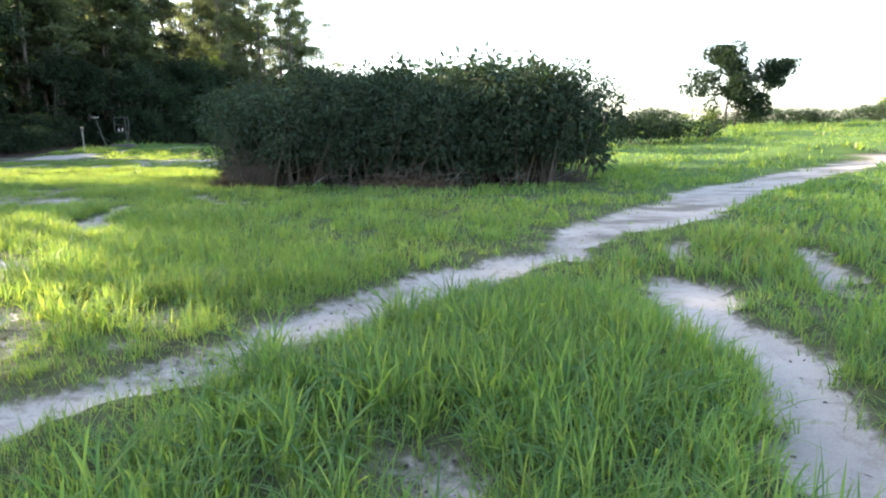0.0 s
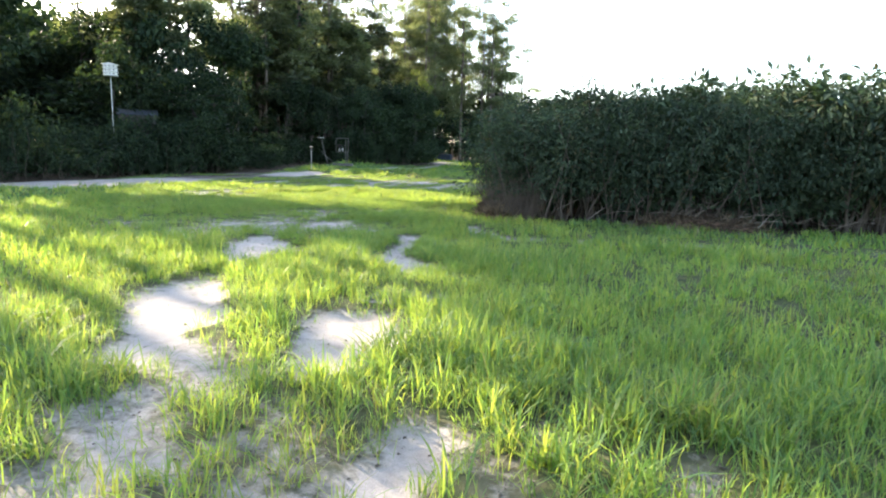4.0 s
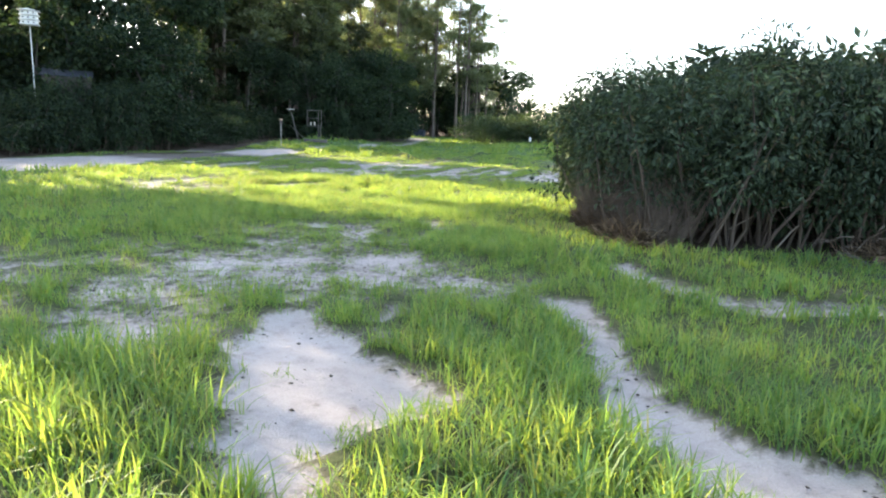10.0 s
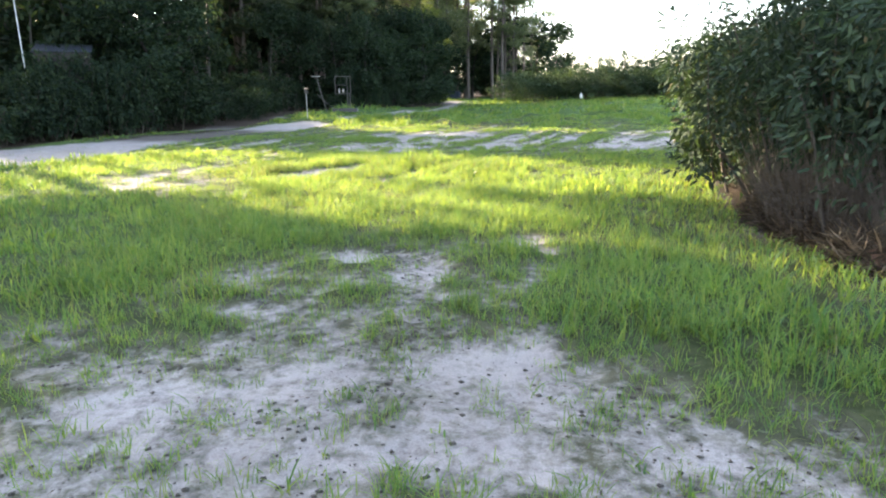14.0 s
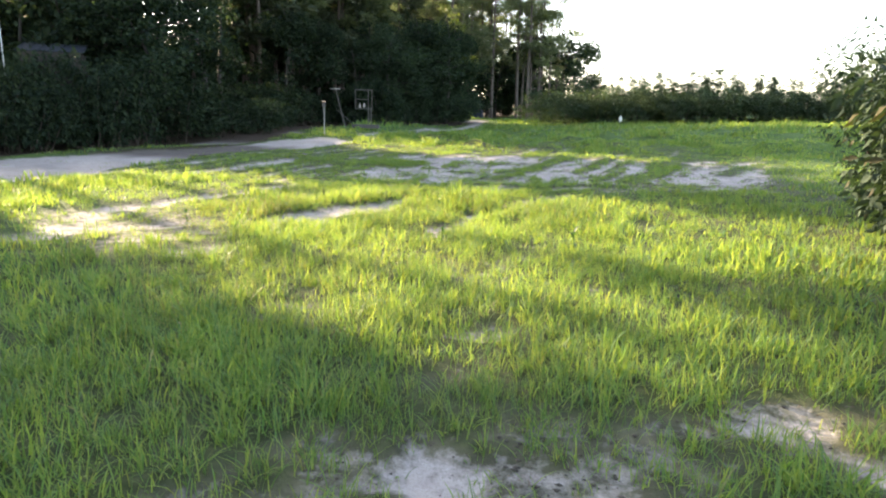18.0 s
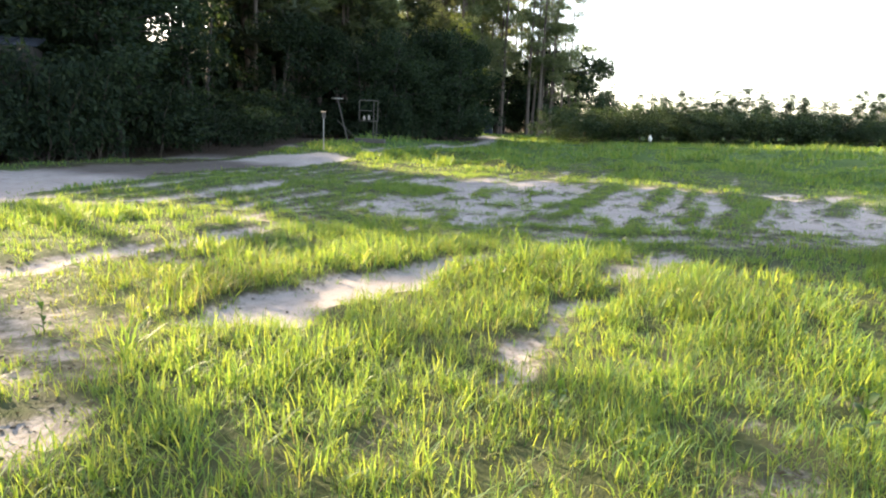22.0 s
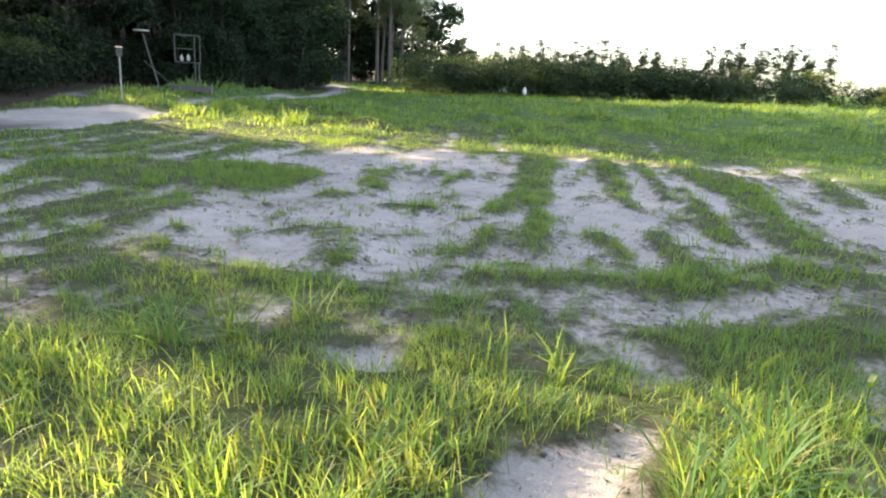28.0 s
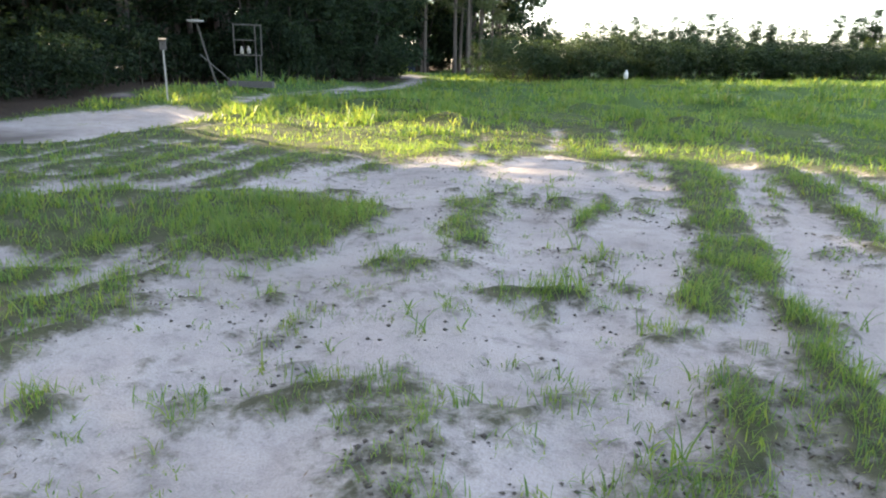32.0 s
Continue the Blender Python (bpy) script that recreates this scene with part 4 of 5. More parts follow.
spots += [(-61 + rng.uniform(-1.5, 1.5), 24 + 2.8 * k, 1.6, rng.uniform(1.5, 1.75)) for k in range(15)]
spots += [(-70 + rng.uniform(-1.5, 1.5), 30 + 3.2 * k, 1.8, rng.uniform(1.9, 2.15)) for k in range(15)]
spots += [(-39 + 2.3 * k, 90 + 1.5 * (k % 3), 1.1, rng.uniform(0.9, 1.2)) for k in range(5)]
# trees added on the sun's line to shade the near left of the field
spots += [(-33.6, 36.8, 0.9, 0.93), (-33.8, 35.0, 0.85, 0.88)]
spots = [(x, y, w, 0.7 * h if x < -44 and 31 < y + 0.456 * (x + 28) < 37.5 and y < 46 else h) for x, y, w, h in spots]
spots += [(-33.6, 39.0, 0.9, 1.2), (-36.5, 41.0, 1.0, 1.3)]
plant(back_trees, spots, 55)
# added trees whose high crowns cast shade over the meadow and field
shade_tree = tagged(broad_tree(340, 9.5, 3.0, 3600, 0.62, 0.3), "leafy tree with a clear trunk, added to shade the meadow", "tree")
plant([shade_tree], [(-31.2, 43.4, 1.0, 1.05), (-32.2, 46.0, 0.9, 1.1), (-29.3, 22.9, 1.0, 1.0), (-33.2, 25.4, 1.0, 1.0), (-29.5, 10.2, 0.9, 1.0)], 56)
pale_tree = tagged(broad_tree(345, 11.0, 2.0, 3000, 0.35, 0.26, YELLOW), "slim tree with pale yellow-green young leaves", "tree")
pale_tree.matrix_basis = at(-27.8, 77.5, 40)
gold_bush = tagged(shrub(346, 1.5, 0.9, 700, 0.16, 0.05, YELLOW, False, 6, "bush"), "small bright yellow-green bush beside the sandy track", "bush")
gold_bush.matrix_basis = at(-24.6, 73.6)

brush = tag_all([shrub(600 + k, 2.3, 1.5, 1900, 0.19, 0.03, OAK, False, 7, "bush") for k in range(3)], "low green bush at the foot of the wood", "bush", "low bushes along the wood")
spots = []
y = 20.0
while y < 78:
    if not 45 < y < 56:
        spots.append((-28.6 + rng.uniform(-0.7, 0.5) + (edge_swing(y) if y < 72 else 0), y, rng.uniform(0.7, 1.25), rng.uniform(0.35, 1.6)))
    spots.append((-31.6 + rng.uniform(-0.6, 0.4), y + 0.7, rng.uniform(1.0, 1.3), rng.uniform(0.9, 1.15)))
    y += rng.uniform(1.7, 2.4)
spots += [(-33.5 - 2.2 * (k % 3) + rng.uniform(-0.5, 0.5), 22 + 1.05 * k, 1.2, rng.uniform(0.8, 1.1)) for k in range(16)]
spots += [(-29.4, 44.2, 1.1, 1.3), (-29.6, 46.0, 1.1, 1.25), (-30.4, 47.8, 1.1, 1.0), (-30.2, 49.6, 1.0, 1.0)]
spots += [(-29.4, 31.6, 1.0, 1.1), (-29.0, 33.0, 1.1, 1.4), (-30.0, 32.6, 1.0, 1.4), (-28.6, 34.2, 1.1, 1.4), (-28.9, 30.2, 1.0, 1.15)]
spots = [(x, y, w, 0.55 * h if in_gap(x, y) and not 29 < y < 36 else h) for x, y, w, h in spots]
spots += [(-33 + 1.5 * k, 107 + rng.uniform(-2, 2), rng.uniform(1.2, 1.5), rng.uniform(1.0, 1.5)) for k in range(11)]
plant(brush, spots, 15)

# two of the four models take the needle with shade in its colour
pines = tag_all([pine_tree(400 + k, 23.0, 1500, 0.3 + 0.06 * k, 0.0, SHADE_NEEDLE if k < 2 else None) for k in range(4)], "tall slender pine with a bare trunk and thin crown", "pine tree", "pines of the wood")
spots = []
for k in range(115):
    x, y = -33 - rng.uniform(0, 14), rng.uniform(6, 94)
    if in_gap(x, y, 1.6):
        continue
    spots.append((x, y, rng.uniform(0.8, 1.15), rng.uniform(0.8, 1.1)))
spots = [q for q in spots if not 13.0 < q[1] + 0.456 * (q[0] + 28) < 20.5]
plant(pines, spots, 6)
far_pines = tag_all([pine_tree(430 + k, 23.0, 3600, 0.14 + 0.08 * k, 0.0, None, (0.36, 0.08)) for k in range(3)], "tall pine with ragged branches down its trunk", "pine tree", "pines beyond the track")
spots = []
for k in range(36):
    x = rng.uniform(-36, -20)
    spots.append((x, rng.uniform(93, 116), rng.uniform(0.9, 1.2), rng.uniform(0.85, 1.05) + 0.02 * (-20 - x)))
spots += [(-37, 24.8, 1.1, 1.1), (-36, 26.4, 1.0, 1.0)]
spots += [(rng.uniform(-36, -27), rng.uniform(82, 97), rng.uniform(0.9, 1.2), rng.uniform(1.0, 1.2)) for k in range(14)]
spots = [q for q in spots if not in_gap(q[0], q[1], 1.2)]
spots += [(-20.8, 97, 1.1, 0.8), (-19.9, 100, 1.0, 0.6), (-21.8, 94, 1.1, 0.95), (-19.2, 103, 1.0, 0.45)]
spots = [q for q in spots if not in_gap(q[0], q[1], 1.2)]
spots += [(rng.uniform(-47, -37), rng.uniform(97, 113), rng.uniform(1.0, 1.3), rng.uniform(0.95, 1.15)) for k in range(10)]
spots += [(rng.uniform(-40, -28), rng.uniform(87, 97), rng.uniform(1.1, 1.4), rng.uniform(0.8, 1.2)) for k in range(12)]
plant(far_pines, spots, 62)
tops = tag_all([pine_tree(470 + k, 24.0, 2600, 0.56) for k in range(2)], "tall pine with a clear trunk and high crown", "pine tree", "pines of the wood")
plant(tops, [(-40, 27.4, 1.1, 0.95), (-41, 28.6, 1.1, 0.97)], 61)
# pines added out of view; their crowns block sun from the start and thicket
shade_pines = tag_all([pine_tree(480 + k, 25.0, 4000, 0.57) for k in range(2)], "tall unseen pine added to shade the start and the thicket", "pine tree", "pines of the wood")
plant(shade_pines, [(-50, 35.0, 1.3, 1.2), (-50.5, 37.0, 1.3, 1.21), (-50, 38.8, 1.3, 1.2), (-36, 17.6, 1.3, 0.94), (-36, 19.4, 1.3, 0.94), (-36.4, 18.6, 1.3, 0.94), (-38.6, 19.6, 1.15, 1.04), (-36.5, 20.8, 1.3, 0.94), (-36, 22.6, 1.1, 1.0), (-38.6, 20.8, 1.1, 1.05), (-38.2, 23, 1.1, 1.05)], 63)

# the far hedge and the bushes round the field
hedge = tag_all([shrub(500 + k, 4.2, 2.4, 4000, 0.22, 0.03, HEDGE, False, 8, "bush") for k in range(3)], "dense dark hedge bush at the far end of the field", "bush", "bushes of the far hedge")
spots = []
x = -16.6
while x < 6:
    y = 74 + 0.05 * (x + 17) + rng.uniform(-0.7, 0.7)
    spots.append((x, y, rng.uniform(0.9, 1.25), rng.uniform(0.52, 0.78)))
    spots.append((x + 1, y + 4, rng.uniform(0.9, 1.25), rng.uniform(0.54, 0.8)))
    x += rng.uniform(1.9, 2.6)
plant(hedge, spots, 8)
far_bush = tag_all([shrub(520 + k, 3.2, 2.0, 2600, 0.2, 0.03, YELLOW if k == 1 else HEDGE, False, 7, "bush") for k in range(3)], "sunlit yellow-green bush at the edge of the field", "bush", "bushes round the field")
spots = []
x = 6.0
while x < 75:
    spots.append((x, 74 - 0.36 * (x - 6) + rng.uniform(-2, 2), rng.uniform(0.7, 1.25), rng.uniform(0.6, 0.85) if x < 13 else rng.uniform(0.45, 0.8)))
    x += rng.uniform(1.4, 2.6)
plant(far_bush, spots, 9)
saplings = tag_all([pine_tree(450 + k, 7.0, 1700, 0.08, 0.0, HEDGE, (0.3, 0.06)) for k in range(2)], "young pine standing behind the far hedge", "pine tree", "young pines behind the hedge")
spots = []
for k in range(80):
    x = rng.uniform(-17, 15)
    spots.append((x, (80 if x < 6 else 74 - 0.36 * (x - 6) + 3) + rng.uniform(0, 4), rng.uniform(0.5, 0.75), rng.uniform(0.46, 0.66)))
plant(saplings, spots, 10)
lone = tagged(broad_tree(350, 7.4, 3.1, 9500, 0.14, 0.28), "lone spreading tree on the far side of the field", "tree")
lone.matrix_basis = at(25.6, 58, 0)
leaner = tagged(broad_tree(351, 5.8, 2.0, 2600, 0.66, 0.28, None, 4.4), "leaning tree with its crown bent over to one side", "tree")
leaner.matrix_basis = at(26.6, 58.6, -25)
low_bush = tagged(shrub(352, 1.8, 1.7, 2200, 0.2, 0.03, OAK, False, 8, "bush"), "low dark bush standing out in the meadow", "bush")
low_bush.matrix_basis = at(12.6, 40, 0, 1.25, 1.0)
copy_thing(low_bush, at(15.4, 41, 120, 1.0, 0.9))


# ---- dead wood and clods ----
def twig(seed, length, thick):
    """A bent branch with side twigs, lying along x."""
    rng = np.random.default_rng(seed)
    stems = []
    main = [np.array((length * u, 0.12 * length * rng.normal() * u, 0.06 * length * math.sin(3 * u) + thick)) for u in (0, 0.3, 0.65, 1)]
    stems.append((main, [thick, thick * 0.8, thick * 0.55, thick * 0.15]))
    for k in range(4):
        a = main[1] + (main[3] - main[1]) * rng.uniform(0, 0.9)
        b = a + np.array((rng.uniform(0.1, 0.3), rng.choice((-1, 1)) * rng.uniform(0.1, 0.25), rng.uniform(0.0, 0.2))) * length
        stems.append(([a, (a + b) / 2 + (0, 0, 0.02), b], [thick * 0.5, thick * 0.35, thick * 0.1]))
    return many_tubes("fallen_branch", stems, 5)


branch_models = []
for k in range(4):
    me = twig(700 + k, 1.5, 0.012)
    me.materials.append(TWIG)
    branch_models.append(tagged(new("fallen_branch", me), "dead grey branch lying at the foot of the thicket", "branch", "dead branches under the thicket"))
rng = random.Random(21)
for k in range(44):
    u = rng.random() ** 0.8
    x, y = -5.4 + 9.4 * u, 16.5 + 1.1 * u + rng.uniform(0.0, 0.9)
    if k % 4 == 0:
        x, y = -1.2 + rng.uniform(-1.4, 1.4), 16.9 + rng.uniform(0, 0.6)
    m = at(x, y) @ pose(0, 0, rng.uniform(0.0, 0.35), rng.uniform(-20, 20), rng.uniform(-38, 12), rng.uniform(0, 360)) @ Matrix.Scale(rng.uniform(0.6, 1.25), 4)
    if k < 4:
        branch_models[k].matrix_basis = m
    else:
        copy_thing(branch_models[k % 4], m)


def straw_heap(name, cx, cy, rx, ry, tall, count, seed, mat, label):
    """A heap of fine dead stalks over a low mound of earth."""
    rng = np.random.default_rng(seed)
    a, r = rng.uniform(0, 2 * math.pi, count), np.sqrt(rng.uniform(0, 1, count))
    x, y = cx + rx * r * np.cos(a), cy + ry * r * np.sin(a)
    z = ground_z(x, y) + tall * (1 - r ** 2) * rng.uniform(0.5, 1.0, count)
    d = np.stack([np.cos(a) * 0.6 + rng.normal(0, 0.5, count), np.sin(a) * 0.6 + rng.normal(0, 0.5, count), rng.normal(-0.1, 0.5, count)], 1)
    v, f = leaves(np.stack([x, y, z], 1), d, 0.3, 0.007, seed, 0.1)
    heap = new(name)
    part("stalk_mat", array_mesh("stalk_mat", v, f), mat, heap)
    ring = np.linspace(0, 2 * math.pi, 20, endpoint=False)
    verts, faces = [], []
    for i, q in enumerate((1.0, 0.8, 0.5, 0.2)):
        wob = 1 + 0.14 * np.sin(3 * ring + seed + i) + 0.08 * np.sin(7 * ring)
        px, py = cx + rx * 0.92 * q * wob * np.cos(ring), cy + ry * 0.92 * q * wob * np.sin(ring)
        pz = ground_z(px, py) + tall * 0.82 * (1 - q ** 2) - (0.05 if i == 0 else 0)
        verts.append(np.stack([px, py, pz + (0.05 * fbm(px * 4, py * 4, seed) if i else 0)], 1))
    for i in range(3):
        for k in range(20):
            faces.append((i * 20 + k, i * 20 + (k + 1) % 20, (i + 1) * 20 + (k + 1) % 20, (i + 1) * 20 + k))
    top = np.array([[60 + k for k in range(20)]])
    part("mound", smooth(array_mesh("mound", np.concatenate(verts), [np.array(faces), top])), CLAY, heap, "bare red-brown earth")
    return tagged(heap, label, "brush heap")


straw_heap("brush_heap", -5.85, 18.8, 0.5, 1.1, 0.55, 5200, 31, STRAW, "heap of reddish dead brush over bare clay")
straw_heap("brush_heap", -5.6, 17.1, 0.5, 0.6, 0.28, 2400, 32, STRAW, "low heap of reddish dead stalks over clay")
straw_heap("brush_heap", -1.0, 17.2, 1.5, 0.5, 0.3, 2600, 33, STRAW, "low heap of dead stalks under the shrubs")

def dead_bush(seed, tall, spread, count):
    """A mass of fine dead twigs that fan out from the ground."""
    rng = np.random.default_rng(seed)
    stems = []
    for k in range(count):
        a, r = rng.uniform(0, 2 * math.pi), spread * math.sqrt(rng.uniform(0, 1))
        foot = np.array((math.cos(a) * r * 0.6, math.sin(a) * r * 0.6, -0.05))
        tip = foot + (math.cos(a) * r * 0.7 + rng.normal(0, 0.18), math.sin(a) * r * 0.7 + rng.normal(0, 0.18), tall * rng.uniform(0.35, 1.0))
        mid = (foot + tip) / 2 + rng.normal(0, 0.06, 3)
        stems.append(([foot, mid, tip], [0.006, 0.0045, 0.0015]))
        side = mid + rng.normal(0, 0.2, 3) + (0, 0, 0.12)
        stems.append(([mid, (mid + side) / 2 + (0, 0, 0.02), side], [0.004, 0.003, 0.001]))
    ob = new("dead_bush", many_tubes("dead_bush", stems, 3))
    ob.data.materials.append(DEAD)
    return tagged(ob, "mass of fine dead brown twigs at the thicket's corner", "bush", "dead twigs at the thicket")


DEAD = rough_material("dead_twig", (0.06, 0.047, 0.038), (0.15, 0.118, 0.095), 6.0)
twiggy = dead_bush(740, 1.45, 0.75, 260)
for place in ((-5.2, 17.2, 60, 0.85), (-5.7, 19.6, 200, 0.9), (-0.6, 17.6, 90, 0.4)):
    copy_thing(twiggy, at(place[0], place[1], place[2], place[3]))
twiggy.matrix_basis = at(-5.75, 18.2)

rng = np.random.default_rng(77)
n = 300000
x, y = rng.uniform(-20, 4, n), rng.uniform(1.5, 38, n)
d = line_dist(x, y, WALK_AHEAD)
c = on_grid(C, x, y)
rate = 1.1 * np.where(c < 0.7, 0.02 + 0.94 * np.clip(c * 2.2, 0, 1), 0.0) * np.clip(0.35 + 1.3 * fbm(x * 1.6, y * 1.6, 95), 0, 1)
keep = (d < 6.5) & (rng.uniform(0, 1, n) < rate)
x, y = x[keep], y[keep]
size = 0.005 + 0.015 * rng.uniform(0, 1, len(x)) ** 3
z = ground_z(x, y) + size * 0.3
corners = np.array([(1, 0, 0), (0, 1, 0), (-1, 0, 0), (0, -1, 0), (0, 0, 0.55), (0, 0, -0.4)])
wobble = rng.uniform(0.6, 1.4, (len(x), 6, 1))
verts = np.stack([x, y, z], 1)[:, None, :] + corners[None] * size[:, None, None] * wobble
base = np.arange(len(x)) * 6
sides = [np.stack([base + i, base + (i + 1) % 4, base + 4], 1) for i in range(4)] + [np.stack([base + (i + 1) % 4, base + i, base + 5], 1) for i in range(4)]
me = array_mesh("clods", verts.reshape(-1, 3), [np.concatenate(sides)])
me.materials.append(CLOD)
tagged(new("clods", me), "small dark clods and dead leaf bits on the sand", "clods", kind="stuff")

n = 260000
x, y = rng.uniform(-20, 4, n), rng.uniform(1.5, 36, n)
d = line_dist(x, y, WALK_AHEAD)
c = on_grid(C, x, y)
rate = np.where(c < 0.75, 0.03 + 0.6 * np.clip(c * 2.2, 0, 1), 0.0) * np.clip(0.3 + 1.4 * fbm(x * 1.3, y * 1.3, 97), 0, 1)
keep = (d < 5.5) & (rng.uniform(0, 1, n) < rate)
x, y = x[keep], y[keep]
flat = rng.normal(0, 1, (len(x), 3)) * (1, 1, 0.15)
v, f = leaves(np.stack([x, y, ground_z(x, y) + 0.006], 1), flat, 0.035, 0.008, 98, 0.0, 0.1)
me = array_mesh("leaf_litter", v, f)
me.materials.append(STRAW)
tagged(new("leaf_litter", me), "dead brown grass bits scattered over the sand", "litter", kind="stuff")


# ---- tall sprouting clumps in the grass ----
def sprout(seed, tall, count, wide):
    rng = np.random.default_rng(seed)
    z = np.zeros(count)
    me = blades(rng.normal(0, 0.05, count), rng.normal(0, 0.05, count), z, tall * rng.uniform(0.6, 1.15, count), wide * rng.uniform(0.7, 1.2, count), seed, 4, 1.0)
    me.materials.append(GRASS)
    return me


clump_models = [tagged(new("grass_clump", sprout(800 + k, 0.36, 26, 0.014)), "tall clump of broad arching grass blades", "grass clump", "tall grass clumps") for k in range(3)]
rng = random.Random(31)
places = [(-14.9, 26.6), (-14.7, 26.4), (-15.0, 26.2), (-13.2, 26.3), (-12.9, 26.1), (-12.3, 25.1), (-12.2, 24.6), (-12.5, 24.2), (-11.9, 24.0), (-14.6, 23.9), (-14.5, 20.9), (-13.4, 18.4), (-13.9, 18.0), (-13.6, 19.2), (-3.6, 6.1), (-3.2, 5.6), (-2.7, 6.0), (-1.2, 3.2), (-0.2, 3.4), (0.6, 3.1), (0.3, 2.7), (1.0, 3.0), (-0.7, 2.6), (-4.6, 5.2), (-6.3, 4.9), (-11.2, 25.2), (-12.6, 24.9), (-12.1, 25.4), (-12.7, 24.5), (-11.95, 24.9), (-15.3, 26.3), (-14.4, 26.7)]
places += [(rng.uniform(-1.4, 1.5), rng.uniform(2.2, 5.4)) for k in range(100)]
places = [q for q in places if on_grid(C, q[0], q[1])[0] > 0.6 or q[1] > 6]
for n, (x, y) in enumerate(places):
    m = at(x, y, rng.uniform(0, 360), rng.uniform(0.7, 1.15))
    if n < 3:
        clump_models[n].matrix_basis = m
    else:
        copy_thing(clump_models[n % 3], m)


# ---- single sprouts on the open sand ----
rng = np.random.default_rng(88)
n = 30000
x, y = rng.uniform(-21, 4, n), rng.uniform(1.5, 38, n)
d = line_dist(x, y, WALK_AHEAD)
c = on_grid(C, x, y)
rate = np.clip(0.02 + 0.9 * c, 0, 0.6) * np.where(c < 0.55, 1, 0) * np.clip(0.25 + 1.6 * fbm(x * 1.9, y * 1.9, 96), 0.03, 1)
rate = rate * (1 + 0.8 * step(26, 28, y))
keep = (d < 7) & (rng.uniform(0, 1, n) < rate)
x, y = x[keep], y[keep]
size = (0.05 + 0.1 * rng.uniform(0, 1, len(x)) ** 2) * (1 + 0.4 * step(26, 28, y))
x, y, size = np.repeat(x, 7), np.repeat(y, 7), np.repeat(size, 7)
x, y = x + rng.normal(0, 0.022, len(x)), y + rng.normal(0, 0.022, len(x))
me = blades(x, y, ground_z(x, y), size * rng.uniform(0.5, 1.3, len(x)), 0.0085 * rng.uniform(0.7, 1.3, len(x)), 89, 3, 0.9)
me.materials.append(GRASS)
tagged(new("sprouts", me), "single young green sprouts on the open sand", "sprouts", kind="stuff")

# ---- broad-leaved weeds ----
WEED = leaf_material("weed_leaf", (0.025, 0.06, 0.022), (0.04, 0.085, 0.03), (0.06, 0.11, 0.04), (2.0, 2.0, 0.5), 0.35, 0.5)


def weed(seed, tall):
    """A stem with long leaves standing off it."""
    rng = random.Random(seed)
    thing = new("weed")
    part("stem", tube_mesh("stem", [Vector((0, 0, -0.02)), Vector((0.01, 0.004, tall * 0.4)), Vector((0.004, 0.012, tall * 0.8))], [0.006, 0.005, 0.003], 6), WEED, thing)
    for k in range(7):
        a, h = k * 2.4 + rng.uniform(-0.3, 0.3), tall * (0.12 + 0.1 * k)
        long, wide = tall * rng.uniform(0.45, 0.65) * (1.1 - 0.05 * k), tall * 0.06
        verts, faces = [], []
        for i in range(7):
            s = i / 6
            out, up = long * s * (0.62 - 0.04 * k), h + long * (s * (0.5 + 0.06 * k) - 0.45 * s ** 2.4)
            w = wide * math.sin(math.pi * min(0.97, 0.12 + 0.86 * s)) ** 0.8
            for q, fold in ((-1, 0.3), (0, 0), (1, 0.3)):
                verts.append((math.cos(a) * out - math.sin(a) * q * w, math.sin(a) * out + math.cos(a) * q * w, up + fold * w))
            if i:
                b0 = 3 * (i - 1)
                faces += [(b0, b0 + 1, b0 + 4, b0 + 3), (b0 + 1, b0 + 2, b0 + 5, b0 + 4)]
        me = bpy.data.meshes.new("leaf")
        me.from_pydata(verts, [], faces)
        part("leaf", smooth(me), WEED, thing)
    return tagged(thing, "upright dark green weed with long pointed leaves", "weed", "broad-leaved weeds")


weeds = [weed(860 + k, 0.36 + 0.05 * k) for k in range(2)]
rng = random.Random(41)
for n, (x, y) in enumerate(((-11.8, 21.0), (-10.3, 21.2), (-13.1, 26.85), (-15.4, 21.1), (-11.9, 23.9), (-11.5, 25.8), (-14.8, 21.4), (-12.6, 23.6), (-16.6, 25.7))):
    m = at(x, y, rng.uniform(0, 360), rng.uniform(0.65, 0.9))
    if n < 2:
        weeds[n].matrix_basis = m
    else:
        copy_thing(weeds[n % 2], m)


# ---- built things at the wood's edge ----
def block(sx, sy, sz, cx=0, cy=0, cz=0, bevel=0.01, turn=None):
    """A bevelled box as a bmesh."""
    bm = bmesh.new()
    bmesh.ops.create_cube(bm, size=1)
    for v in bm.verts:
        v.co = Vector((v.co.x * sx, v.co.y * sy, v.co.z * sz))
    if bevel:
        bmesh.ops.bevel(bm, geom=list(bm.edges), offset=min(bevel, sx * 0.3, sy * 0.3, sz * 0.3), segments=1, affect="EDGES", profile=0.5)
    m = Matrix.Translation((cx, cy, cz)) @ (turn or Matrix.Identity(4))
    bmesh.ops.transform(bm, matrix=m, verts=bm.verts)
    return bm


